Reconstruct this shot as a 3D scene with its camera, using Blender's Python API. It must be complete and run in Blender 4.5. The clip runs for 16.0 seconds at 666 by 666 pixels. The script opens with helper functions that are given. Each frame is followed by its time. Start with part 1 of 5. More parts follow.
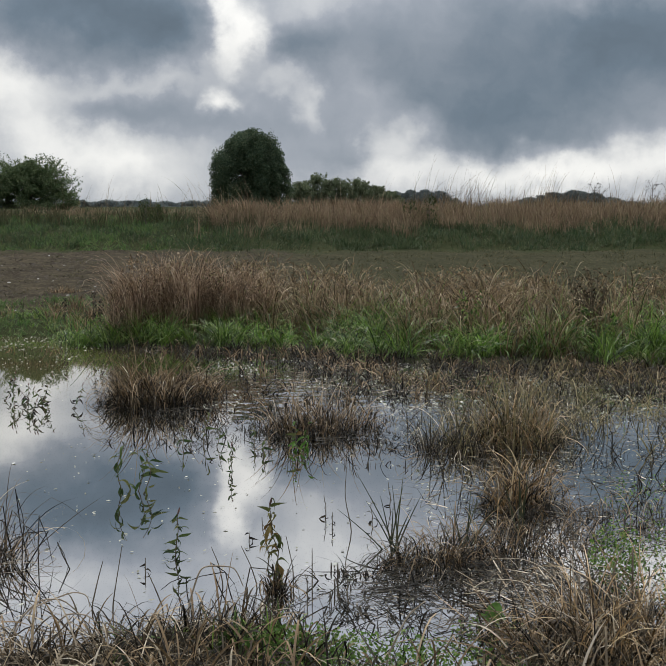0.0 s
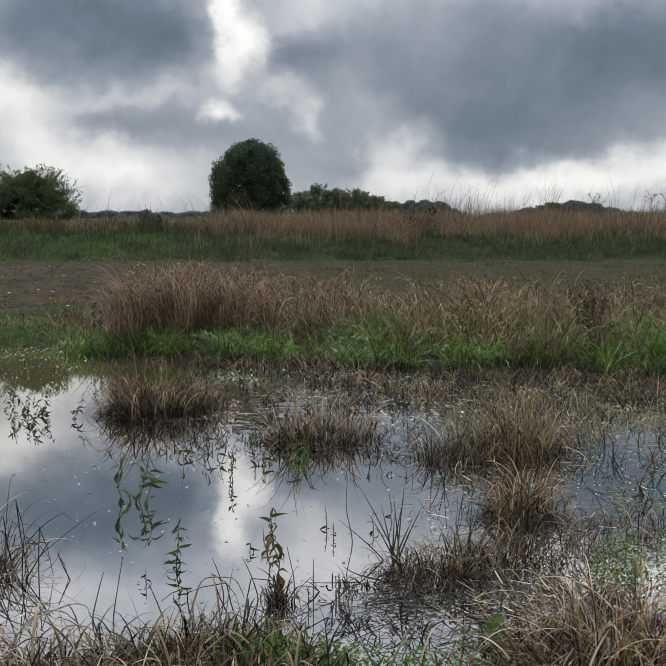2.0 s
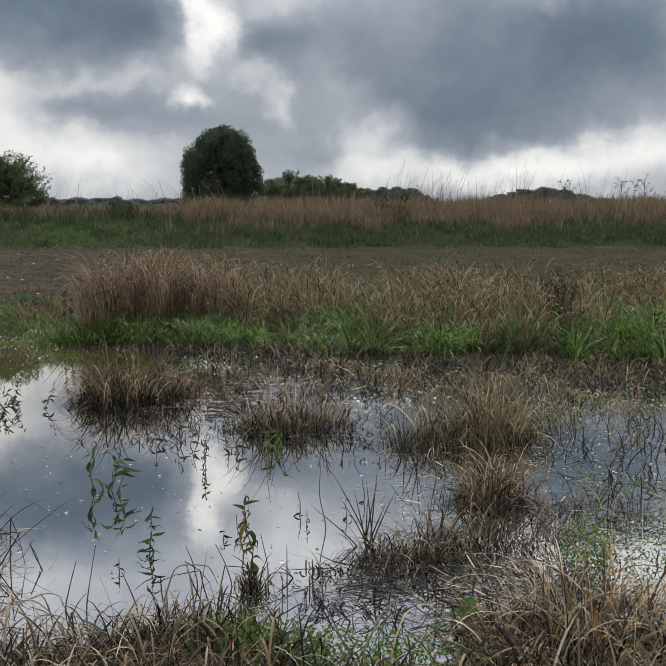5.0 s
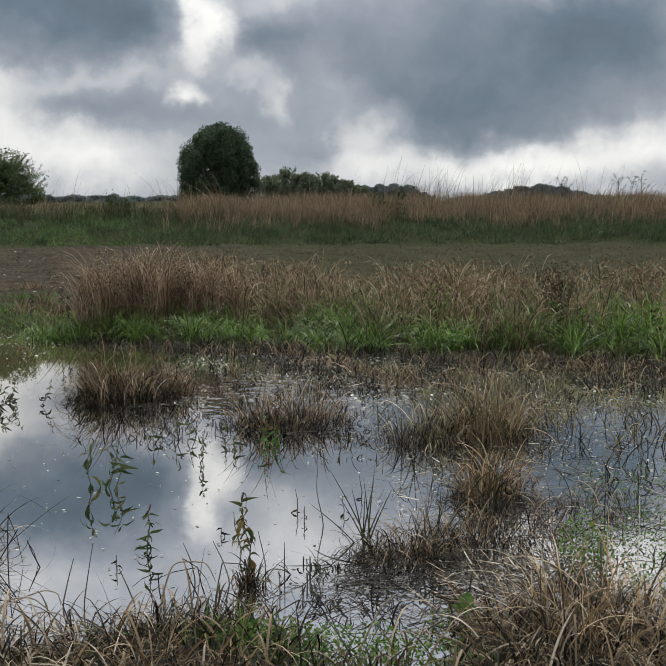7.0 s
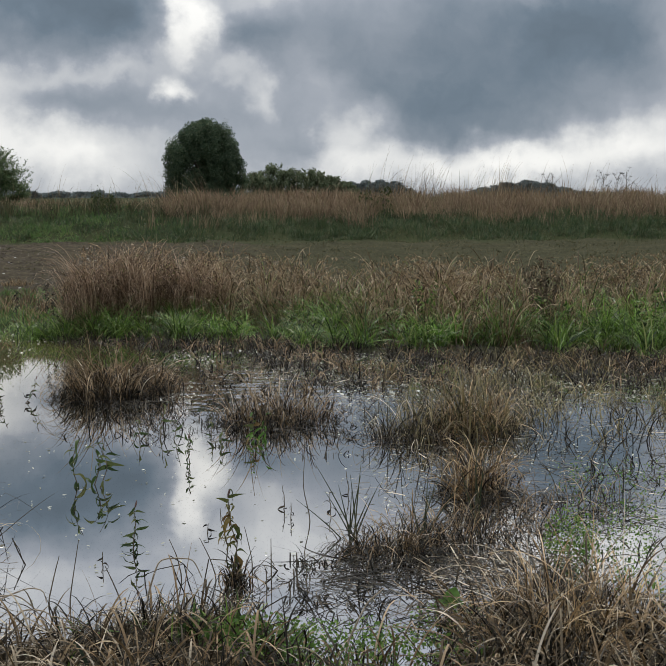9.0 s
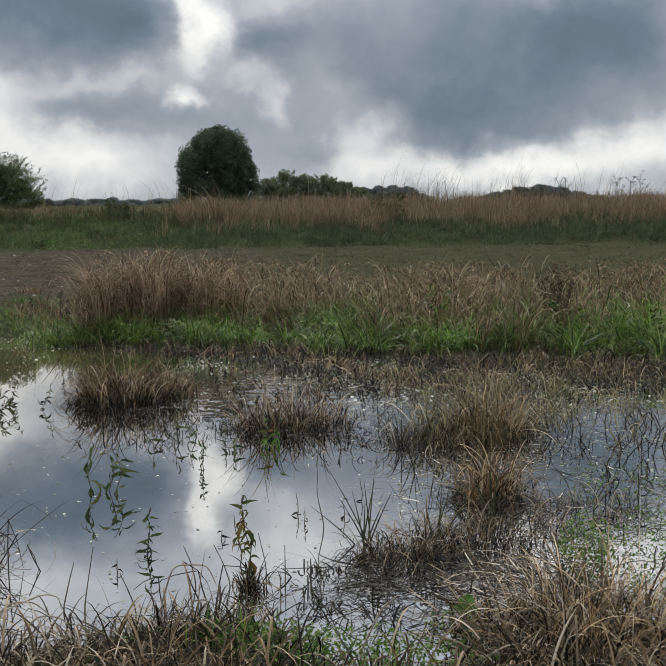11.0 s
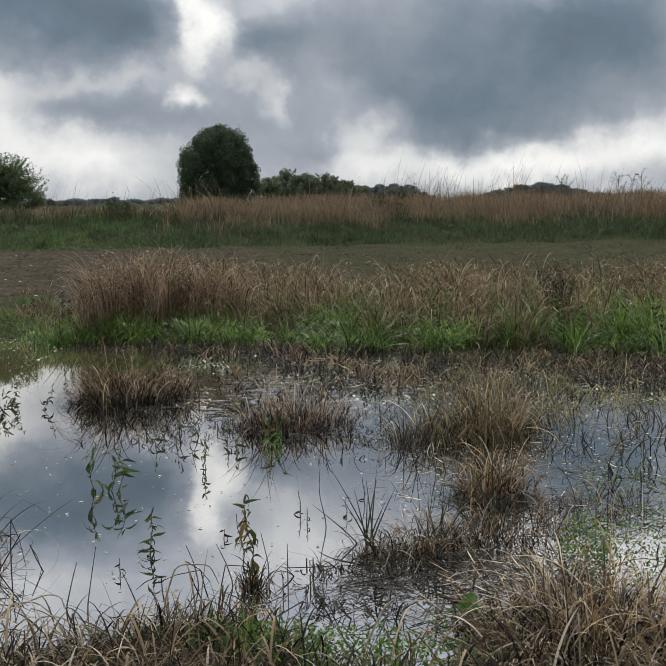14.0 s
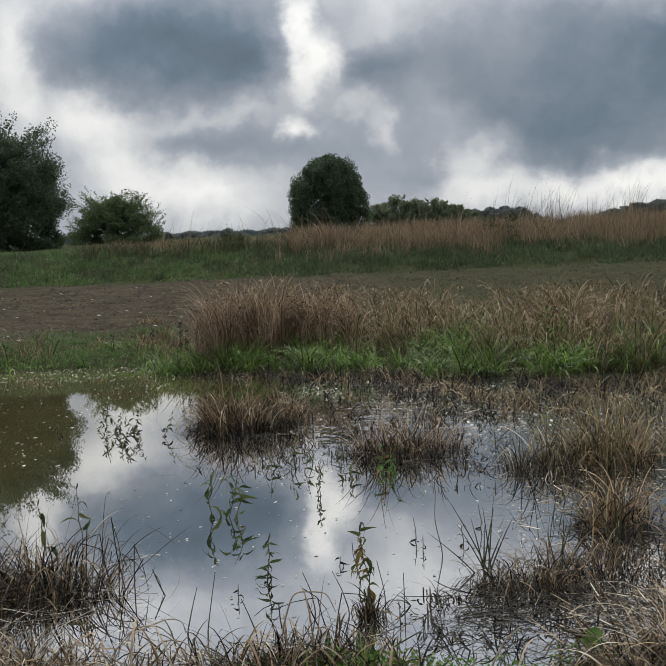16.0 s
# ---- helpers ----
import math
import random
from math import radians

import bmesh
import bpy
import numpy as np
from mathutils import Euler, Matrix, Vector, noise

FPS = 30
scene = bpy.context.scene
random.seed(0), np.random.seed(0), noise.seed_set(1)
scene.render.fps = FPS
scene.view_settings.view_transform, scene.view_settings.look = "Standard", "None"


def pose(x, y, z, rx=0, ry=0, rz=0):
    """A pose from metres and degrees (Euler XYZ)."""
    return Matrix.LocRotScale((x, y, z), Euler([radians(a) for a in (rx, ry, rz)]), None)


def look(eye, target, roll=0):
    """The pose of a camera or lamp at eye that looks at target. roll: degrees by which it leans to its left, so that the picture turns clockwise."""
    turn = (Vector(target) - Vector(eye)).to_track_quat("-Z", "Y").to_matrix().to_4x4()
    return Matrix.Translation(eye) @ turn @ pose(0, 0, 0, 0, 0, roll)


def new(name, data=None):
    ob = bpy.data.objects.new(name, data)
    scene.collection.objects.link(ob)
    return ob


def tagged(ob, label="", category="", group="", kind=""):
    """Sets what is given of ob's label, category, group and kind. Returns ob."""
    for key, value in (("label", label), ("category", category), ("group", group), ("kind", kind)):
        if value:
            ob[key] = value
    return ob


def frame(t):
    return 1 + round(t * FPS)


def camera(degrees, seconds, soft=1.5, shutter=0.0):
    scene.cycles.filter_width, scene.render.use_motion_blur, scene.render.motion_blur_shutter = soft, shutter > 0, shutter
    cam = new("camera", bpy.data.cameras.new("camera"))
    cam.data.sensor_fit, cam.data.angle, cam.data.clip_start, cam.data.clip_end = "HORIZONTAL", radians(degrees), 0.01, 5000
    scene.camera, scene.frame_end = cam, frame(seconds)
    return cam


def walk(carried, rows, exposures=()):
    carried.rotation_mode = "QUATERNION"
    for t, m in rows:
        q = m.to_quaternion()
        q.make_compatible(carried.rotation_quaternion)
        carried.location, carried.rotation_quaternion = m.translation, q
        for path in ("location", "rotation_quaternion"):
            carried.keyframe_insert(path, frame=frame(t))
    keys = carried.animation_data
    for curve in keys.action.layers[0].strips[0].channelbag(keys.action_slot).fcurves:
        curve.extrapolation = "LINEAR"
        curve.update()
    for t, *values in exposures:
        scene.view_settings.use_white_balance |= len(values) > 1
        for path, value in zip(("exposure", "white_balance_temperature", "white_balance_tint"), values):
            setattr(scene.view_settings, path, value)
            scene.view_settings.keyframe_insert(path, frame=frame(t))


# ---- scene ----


# camera and its walk
def stand(x, y, z, yaw, pitch, roll):
    """A pose at (x, y, z) turned yaw degrees to the left of +y, tilted up by pitch."""
    a, b = radians(yaw), radians(pitch)
    return look((x, y, z), (x - math.sin(a) * math.cos(b), y + math.cos(a) * math.cos(b), z + math.sin(b)), roll)


cam = camera(40.94, 16.0, soft=0.85)
walk(cam, [
    (0, stand(0.000, 0.000, 1.400, 0.00, -4.68, 0.00)),
    (0.5, stand(-0.007, 0.006, 1.402, -0.58, -4.59, 0.28)),
    (1, stand(-0.005, -0.002, 1.402, -0.40, -4.26, 0.10)),
    (1.5, stand(-0.005, -0.002, 1.403, -0.08, -4.07, 0.02)),
    (2, stand(-0.005, -0.000, 1.400, -0.01, -4.03, -0.05)),
    (2.5, stand(-0.004, -0.002, 1.400, -0.23, -4.20, -0.12)),
    (3, stand(-0.005, -0.003, 1.400, -0.79, -4.43, 0.02)),
    (3.5, stand(-0.003, -0.002, 1.401, -1.31, -4.59, 0.03)),
    (4, stand(-0.003, -0.003, 1.401, -1.50, -4.69, -0.07)),
    (6.5, stand(-0.001, -0.004, 1.400, -1.97, -5.02, -0.24)),
    (7, stand(-0.001, -0.005, 1.400, -1.92, -5.05, -0.29)),
    (7.5, stand(-0.001, -0.004, 1.401, -1.85, -5.14, -0.40)),
    (8, stand(-0.000, -0.007, 1.402, -1.97, -5.20, -0.46)),
    (8.5, stand(-0.001, -0.005, 1.402, -2.32, -5.21, -0.37)),
    (9, stand(0.001, -0.003, 1.398, -2.78, -5.29, -0.34)),
    (11.5, stand(0.002, -0.004, 1.401, -1.69, -4.85, -0.79)),
    (12, stand(0.002, -0.006, 1.402, -1.56, -4.83, -0.87)),
    (12.5, stand(0.003, -0.004, 1.399, -1.58, -4.84, -0.91)),
    (13, stand(0.003, -0.003, 1.399, -1.68, -4.88, -0.88)),
    (13.5, stand(0.005, -0.001, 1.399, -1.78, -4.95, -0.88)),
    (14, stand(0.004, -0.004, 1.401, -1.81, -5.00, -0.94)),
    (14.5, stand(0.004, -0.008, 1.403, -1.40, -4.85, -1.08)),
    (15, stand(0.004, -0.019, 1.404, 2.36, -3.74, -1.73)),
    (15.5, stand(-0.003, -0.009, 1.405, 6.31, -2.88, -2.26)),
    (16, stand(-0.002, -0.003, 1.406, 5.30, -3.15, -2.31)),
], exposures=[(0, 0.02), (14, 0.04), (15.5, 0.0), (16, 0.0)])

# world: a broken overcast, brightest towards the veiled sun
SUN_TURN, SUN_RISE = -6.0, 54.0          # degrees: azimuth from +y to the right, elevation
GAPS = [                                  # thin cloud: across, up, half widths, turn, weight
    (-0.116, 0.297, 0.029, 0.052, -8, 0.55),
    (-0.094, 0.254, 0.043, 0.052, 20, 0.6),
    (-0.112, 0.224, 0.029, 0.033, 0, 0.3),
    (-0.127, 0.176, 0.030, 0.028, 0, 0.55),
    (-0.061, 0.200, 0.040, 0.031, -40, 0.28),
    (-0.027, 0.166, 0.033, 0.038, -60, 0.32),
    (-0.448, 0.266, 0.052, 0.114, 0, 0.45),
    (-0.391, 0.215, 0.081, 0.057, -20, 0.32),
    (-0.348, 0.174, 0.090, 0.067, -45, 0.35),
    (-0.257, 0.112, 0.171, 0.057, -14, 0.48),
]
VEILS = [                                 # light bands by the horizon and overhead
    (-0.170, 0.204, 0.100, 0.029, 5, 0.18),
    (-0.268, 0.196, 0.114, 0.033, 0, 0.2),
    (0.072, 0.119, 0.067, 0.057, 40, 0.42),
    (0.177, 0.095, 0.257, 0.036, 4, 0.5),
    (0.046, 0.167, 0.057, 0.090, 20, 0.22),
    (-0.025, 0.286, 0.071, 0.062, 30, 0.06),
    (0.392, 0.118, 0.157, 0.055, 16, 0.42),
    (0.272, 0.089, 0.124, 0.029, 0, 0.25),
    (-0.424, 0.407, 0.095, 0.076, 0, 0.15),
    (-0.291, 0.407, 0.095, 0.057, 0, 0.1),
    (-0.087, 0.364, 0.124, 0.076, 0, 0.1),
    # these three centre above the view, added to brighten the mirrored water
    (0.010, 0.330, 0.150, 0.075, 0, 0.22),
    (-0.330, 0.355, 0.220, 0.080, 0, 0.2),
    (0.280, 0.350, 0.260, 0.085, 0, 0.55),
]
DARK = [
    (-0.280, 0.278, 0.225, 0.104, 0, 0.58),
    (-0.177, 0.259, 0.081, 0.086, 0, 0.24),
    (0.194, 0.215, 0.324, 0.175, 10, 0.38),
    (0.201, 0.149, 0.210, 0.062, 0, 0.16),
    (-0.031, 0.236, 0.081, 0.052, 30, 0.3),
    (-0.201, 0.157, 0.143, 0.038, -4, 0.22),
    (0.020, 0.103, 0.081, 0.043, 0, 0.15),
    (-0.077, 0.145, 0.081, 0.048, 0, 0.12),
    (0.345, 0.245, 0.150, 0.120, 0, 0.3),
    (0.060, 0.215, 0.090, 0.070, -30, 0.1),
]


def make_world():
    world = bpy.data.worlds.new("sky")
    scene.world = world
    world.use_nodes = True
    nt = world.node_tree
    nt.nodes.clear()
    nd, ln = nt.nodes.new, nt.links.new

    def math_node(op, a, b=None, c=None, clamp=False):
        n = nd("ShaderNodeMath")
        n.operation, n.use_clamp = op, clamp
        for i, v in enumerate((a, b, c)):
            if v is None:
                continue
            if isinstance(v, (int, float)):
                n.inputs[i].default_value = v
            else:
                ln(v, n.inputs[i])
        return n.outputs[0]

    tc = nd("ShaderNodeTexCoord")
    sep = nd("ShaderNodeSeparateXYZ")
    ln(tc.outputs["Generated"], sep.inputs[0])
    x, y, z = sep.outputs
    ahead = math_node("MAXIMUM", y, 0.08)
    flat = nd("ShaderNodeCombineXYZ")
    ln(math_node("DIVIDE", x, ahead), flat.inputs[0])
    ln(math_node("DIVIDE", z, ahead), flat.inputs[1])
    # ragged cloud edges: shift the place by noise
    warp = nd("ShaderNodeTexNoise")
    warp.inputs["Scale"].default_value, warp.inputs["Detail"].default_value = 11.0, 8.0
    warp.inputs["Roughness"].default_value = 0.58
    ln(flat.outputs[0], warp.inputs["Vector"])
    shift = nd("ShaderNodeVectorMath")
    shift.operation = "MULTIPLY_ADD"
    ln(warp.outputs["Color"], shift.inputs[0])
    shift.inputs[1].default_value = (0.09, 0.08, 0.0)
    ln(flat.outputs[0], shift.inputs[2])
    place = nd("ShaderNodeVectorMath")
    place.operation = "SUBTRACT"
    ln(shift.outputs[0], place.inputs[0])
    place.inputs[1].default_value = (0.045, 0.04, 0.0)
    curl = nd("ShaderNodeTexNoise")
    curl.inputs["Scale"].default_value, curl.inputs["Detail"].default_value = 42.0, 4.0
    ln(flat.outputs[0], curl.inputs["Vector"])
    frayed = nd("ShaderNodeVectorMath")
    frayed.operation = "MULTIPLY_ADD"
    ln(curl.outputs["Color"], frayed.inputs[0])
    frayed.inputs[1].default_value = (0.024, 0.021, 0.0)
    ln(place.outputs[0], frayed.inputs[2])
    place = nd("ShaderNodeVectorMath")
    place.operation = "SUBTRACT"
    ln(frayed.outputs[0], place.inputs[0])
    place.inputs[1].default_value = (0.012, 0.0105, 0.0)

    # loose cloud layer overhead and all round
    up = math_node("ADD", math_node("MAXIMUM", z, 0.0), 0.22)
    deck = nd("ShaderNodeCombineXYZ")
    ln(math_node("DIVIDE", x, up), deck.inputs[0])
    ln(math_node("DIVIDE", y, up), deck.inputs[1])
    puffs = nd("ShaderNodeTexNoise")
    puffs.inputs["Scale"].default_value, puffs.inputs["Detail"].default_value = 1.3, 7.0
    ln(deck.outputs[0], puffs.inputs["Vector"])
    level = math_node("MULTIPLY_ADD", puffs.outputs[0], 0.3, 0.32)
    fine = nd("ShaderNodeTexNoise")
    fine.inputs["Scale"].default_value, fine.inputs["Detail"].default_value = 14.0, 5.0
    ln(place.outputs[0], fine.inputs["Vector"])
    level = math_node("ADD", level, math_node("MULTIPLY_ADD", fine.outputs[0], 0.26, -0.13))
    wisps = nd("ShaderNodeTexNoise")
    wisps.inputs["Scale"].default_value, wisps.inputs["Detail"].default_value = 30.0, 6.0
    ln(place.outputs[0], wisps.inputs["Vector"])
    level = math_node("ADD", level, math_node("MULTIPLY_ADD", wisps.outputs[0], 0.14, -0.07))
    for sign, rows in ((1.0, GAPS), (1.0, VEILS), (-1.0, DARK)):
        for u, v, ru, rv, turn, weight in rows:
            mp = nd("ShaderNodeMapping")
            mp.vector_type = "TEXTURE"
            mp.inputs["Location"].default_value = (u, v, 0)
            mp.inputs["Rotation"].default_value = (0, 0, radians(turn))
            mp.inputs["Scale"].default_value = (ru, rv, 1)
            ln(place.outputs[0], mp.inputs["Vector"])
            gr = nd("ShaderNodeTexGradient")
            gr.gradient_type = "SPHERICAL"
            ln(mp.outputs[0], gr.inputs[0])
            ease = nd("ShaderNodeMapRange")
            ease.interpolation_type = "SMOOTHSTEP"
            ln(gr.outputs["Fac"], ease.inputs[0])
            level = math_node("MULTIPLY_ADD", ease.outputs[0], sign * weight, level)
    ramp = nd("ShaderNodeValToRGB")
    els = ramp.color_ramp.elements
    els[0].position, els[0].color = 0.0, (0.11, 0.145, 0.18, 1)
    els[1].position, els[1].color = 1.0, (0.96, 0.955, 0.925, 1)
    els.new(0.16).color = (0.152, 0.198, 0.247, 1)
    els.new(0.52).color = (0.362, 0.393, 0.443, 1)
    ln(math_node("MULTIPLY_ADD", level, 0.86, 0.14), ramp.inputs[0])
    # overcast skies are brighter towards the zenith
    lift = nd("ShaderNodeMapRange")
    lift.interpolation_type = "LINEAR"
    ln(z, lift.inputs[0])
    lift.inputs[1].default_value, lift.inputs[2].default_value = 0.22, 0.8
    lift.inputs[3].default_value, lift.inputs[4].default_value = 1.0, 2.3
    clouds = nd("ShaderNodeBackground")
    ln(ramp.outputs[0], clouds.inputs[0])
    ln(lift.outputs[0], clouds.inputs[1])
    sky = nd("ShaderNodeTexSky")
    sky.sky_type, sky.sun_disc = "NISHITA", False
    sky.sun_elevation, sky.sun_rotation = radians(SUN_RISE), radians(SUN_TURN)
    clear = nd("ShaderNodeBackground")
    ln(sky.outputs[0], clear.inputs[0])
    clear.inputs[1].default_value = 0.05
    mix = nd("ShaderNodeMixShader")
    mix.inputs[0].default_value = 0.06
    ln(clouds.outputs[0], mix.inputs[1])
    ln(clear.outputs[0], mix.inputs[2])
    out = nd("ShaderNodeOutputWorld")
    ln(mix.outputs[0], out.inputs[0])


make_world()
sun = new("sun", bpy.data.lights.new("sun", "SUN"))
sun.data.energy, sun.data.angle, sun.data.color = 2.0, radians(11), (1.0, 0.985, 0.92)
a, b = radians(SUN_TURN), radians(SUN_RISE)
sun.matrix_world = look((math.sin(a) * math.cos(b) * 60, math.cos(a) * math.cos(b) * 60, math.sin(b) * 60), (0, 0, 0))

# materials


def shader(name):
    m = bpy.data.materials.new(name)
    m.use_nodes = True
    nt = m.node_tree
    return m, nt, nt.nodes["Principled BSDF"], nt.nodes["Material Output"]


def ramp_node(nt, fac, colours):
    r = nt.nodes.new("ShaderNodeValToRGB")
    els = r.color_ramp.elements
    for i, (p, c) in enumerate(colours):
        e = els[i] if i < 2 else els.new(p)
        e.position, e.color = p, (*c, 1)
    if fac is not None:
        nt.links.new(fac, r.inputs[0])
    return r.outputs[0]


def noise_node(nt, vec, scale, detail=4.0, rough=0.55):
    n = nt.nodes.new("ShaderNodeTexNoise")
    n.inputs["Scale"].default_value, n.inputs["Detail"].default_value = scale, detail
    n.inputs["Roughness"].default_value = rough
    nt.links.new(vec, n.inputs["Vector"])
    return n.outputs[0]


def mixed(nt, fac, one, two, blend="MIX"):
    n = nt.nodes.new("ShaderNodeMix")
    n.data_type, n.blend_type = "RGBA", blend
    for socket, v in ((n.inputs[0], fac), (n.inputs[6], one), (n.inputs[7], two)):
        if isinstance(v, float):
            socket.default_value = v
        elif isinstance(v, tuple):
            socket.default_value = (*v, 1)
        else:
            nt.links.new(v, socket)
    return n.outputs[2]


def leaf_material(name, colours, through_light=0.25, rough=0.6, patch=(1.2, 0.35), tint=(0.478, 0.504, 0.488), wet=0.15):
    """Blades and leaves: each has its own colour, stands drift in colour over the ground, light comes through."""
    m, nt, bsdf, out = shader(name)
    geo = nt.nodes.new("ShaderNodeNewGeometry")
    each = nt.nodes.new("ShaderNodeObjectInfo")
    chance = nt.nodes.new("ShaderNodeMath")
    chance.operation = "ADD"
    nt.links.new(geo.outputs["Random Per Island"], chance.inputs[0])
    nt.links.new(each.outputs["Random"], chance.inputs[1])
    part_of_one = nt.nodes.new("ShaderNodeMath")
    part_of_one.operation = "FRACT"
    nt.links.new(chance.outputs[0], part_of_one.inputs[0])
    col = ramp_node(nt, part_of_one.outputs[0], colours)
    drift = noise_node(nt, geo.outputs["Position"], patch[0], 3.0)
    col = mixed(nt, patch[1], col, mixed(nt, drift, (tint[0] * 0.4, tint[1] * 0.4, tint[2] * 0.4), (tint[0] * 1.7, tint[1] * 1.7, tint[2] * 1.7)), "OVERLAY")
    speck = noise_node(nt, geo.outputs["Position"], 60.0, 2.0)
    col = mixed(nt, 0.35, col, mixed(nt, speck, (0.25, 0.25, 0.25), (0.8, 0.78, 0.74)), "OVERLAY")
    nt.links.new(col, bsdf.inputs["Base Color"])
    bsdf.inputs["Roughness"].default_value = rough
    bsdf.inputs["Specular IOR Level"].default_value = wet
    trans = nt.nodes.new("ShaderNodeBsdfTranslucent")
    nt.links.new(col, trans.inputs[0])
    mix = nt.nodes.new("ShaderNodeMixShader")
    mix.inputs[0].default_value = through_light
    nt.links.new(bsdf.outputs[0], mix.inputs[1])
    nt.links.new(trans.outputs[0], mix.inputs[2])
    nt.links.new(mix.outputs[0], out.inputs[0])
    return m


def plain_material(name, one, two, scale=8.0, rough=0.8, bump=0.3):
    m, nt, bsdf, out = shader(name)
    geo = nt.nodes.new("ShaderNodeNewGeometry")
    n = noise_node(nt, geo.outputs["Position"], scale, 6.0)
    nt.links.new(ramp_node(nt, n, [(0.3, one), (0.7, two)]), bsdf.inputs["Base Color"])
    bsdf.inputs["Roughness"].default_value = rough
    bp = nt.nodes.new("ShaderNodeBump")
    bp.inputs["Strength"].default_value, bp.inputs["Distance"].default_value = bump, 0.02
    nt.links.new(n, bp.inputs["Height"])
    nt.links.new(bp.outputs[0], bsdf.inputs["Normal"])
    return m


STRAW = leaf_material("dead_grass", [(0.0, (0.018, 0.014, 0.01)), (0.35, (0.12, 0.092, 0.064)), (0.65, (0.31, 0.245, 0.17)), (1.0, (0.72, 0.62, 0.49))])
RUST = leaf_material("rusty_sedge", [(0.0, (0.014, 0.01, 0.006)), (0.38, (0.12, 0.085, 0.046)), (0.72, (0.28, 0.195, 0.113)), (1.0, (0.46, 0.36, 0.235))], tint=(0.515, 0.495, 0.47))
BROWN = leaf_material("brown_seed_grass", [(0.0, (0.025, 0.019, 0.012)), (0.35, (0.14, 0.1, 0.06)), (0.75, (0.33, 0.245, 0.15)), (0.9, (0.58, 0.46, 0.33)), (1.0, (0.14, 0.19, 0.06))], 0.25, 0.6, (1.8, 0.75), tint=(0.515, 0.5, 0.478))
GREEN = leaf_material("green_grass", [(0.0, (0.012, 0.026, 0.008)), (0.4, (0.066, 0.12, 0.024)), (0.8, (0.18, 0.29, 0.05)), (1.0, (0.3, 0.3, 0.13))], 0.34, 0.45, (1.6, 0.7), wet=0.3)
LIME = leaf_material("lush_young_grass", [(0.0, (0.06, 0.13, 0.02)), (0.5, (0.17, 0.33, 0.05)), (1.0, (0.34, 0.5, 0.12))], 0.45, 0.45, wet=0.3)
OLIVE = leaf_material("olive_rush", [(0.0, (0.018, 0.018, 0.009)), (0.4, (0.11, 0.098, 0.045)), (0.75, (0.245, 0.2, 0.1)), (1.0, (0.42, 0.345, 0.2))])
TURF = leaf_material("grazed_turf_blade", [(0.0, (0.03, 0.034, 0.018)), (0.5, (0.08, 0.077, 0.038)), (1.0, (0.17, 0.145, 0.082))], 0.2, 0.7, (0.6, 0.6))
# dead weed leaves, and dark stems that stand for shade low down
WITHERED_AND_SHADE = leaf_material("withered_leaf_and_shade", [(0.0, (0.025, 0.018, 0.011)), (0.6, (0.085, 0.062, 0.037)), (1.0, (0.2, 0.155, 0.1))], 0.2)
DUSK = leaf_material("dark_green_grass", [(0.0, (0.034, 0.06, 0.028)), (0.6, (0.07, 0.106, 0.046)), (1.0, (0.15, 0.145, 0.08))], 0.3, 0.6, (0.5, 0.6))
MEADOW = leaf_material("meadow_grass", [(0.0, (0.05, 0.1, 0.034)), (0.6, (0.115, 0.2, 0.06)), (1.0, (0.21, 0.22, 0.1))], 0.4, 0.6, (0.45, 0.65))
LEAF = leaf_material("weed_leaf", [(0.0, (0.022, 0.04, 0.014)), (0.6, (0.05, 0.08, 0.024)), (1.0, (0.13, 0.13, 0.05))], 0.3, 0.5)
# TREE, HAWTHORN and SHRUB carry a little haze in their leaf colours
TREE = leaf_material("tree_leaf", [(0.0, (0.045, 0.074, 0.048)), (0.6, (0.09, 0.13, 0.076)), (1.0, (0.155, 0.178, 0.105))], 0.4, 0.6, (0.5, 0.4))
HAWTHORN = leaf_material("hawthorn_leaf", [(0.0, (0.06, 0.095, 0.05)), (0.6, (0.125, 0.172, 0.08)), (1.0, (0.22, 0.24, 0.125))], 0.45, 0.6, (0.6, 0.5))
YELLOWING = leaf_material("yellowing_leaf", [(0.0, (0.04, 0.06, 0.02)), (0.5, (0.09, 0.1, 0.035)), (0.8, (0.2, 0.15, 0.05)), (1.0, (0.12, 0.07, 0.03))], 0.35, 0.5)
SHRUB = leaf_material("shrub_leaf", [(0.0, (0.1, 0.125, 0.075)), (0.6, (0.17, 0.2, 0.12)), (1.0, (0.27, 0.28, 0.18))], 0.45, 0.7, (0.6, 0.5))
# near-black stem colour for low and broken stems, litter and seeds
DARKSTEM = leaf_material("dark_stem", [(0.0, (0.006, 0.005, 0.004)), (0.6, (0.02, 0.016, 0.011)), (1.0, (0.07, 0.055, 0.036))], 0.02, 0.5, wet=0.12)
# pale bluish leaves: distance haze is put into this base colour
HAZED_TREE = leaf_material("hazed_far_leaf", [(0.0, (0.15, 0.178, 0.185)), (0.6, (0.19, 0.218, 0.22)), (1.0, (0.24, 0.262, 0.255))], 0.5, 0.8, (0.1, 0.3))
TAWNY = leaf_material("tawny_grass", [(0.0, (0.085, 0.064, 0.044)), (0.45, (0.22, 0.163, 0.112)), (0.8, (0.37, 0.295, 0.21)), (1.0, (0.18, 0.18, 0.09))], 0.35, 0.7, (0.45, 0.65), tint=(0.535, 0.497, 0.47))
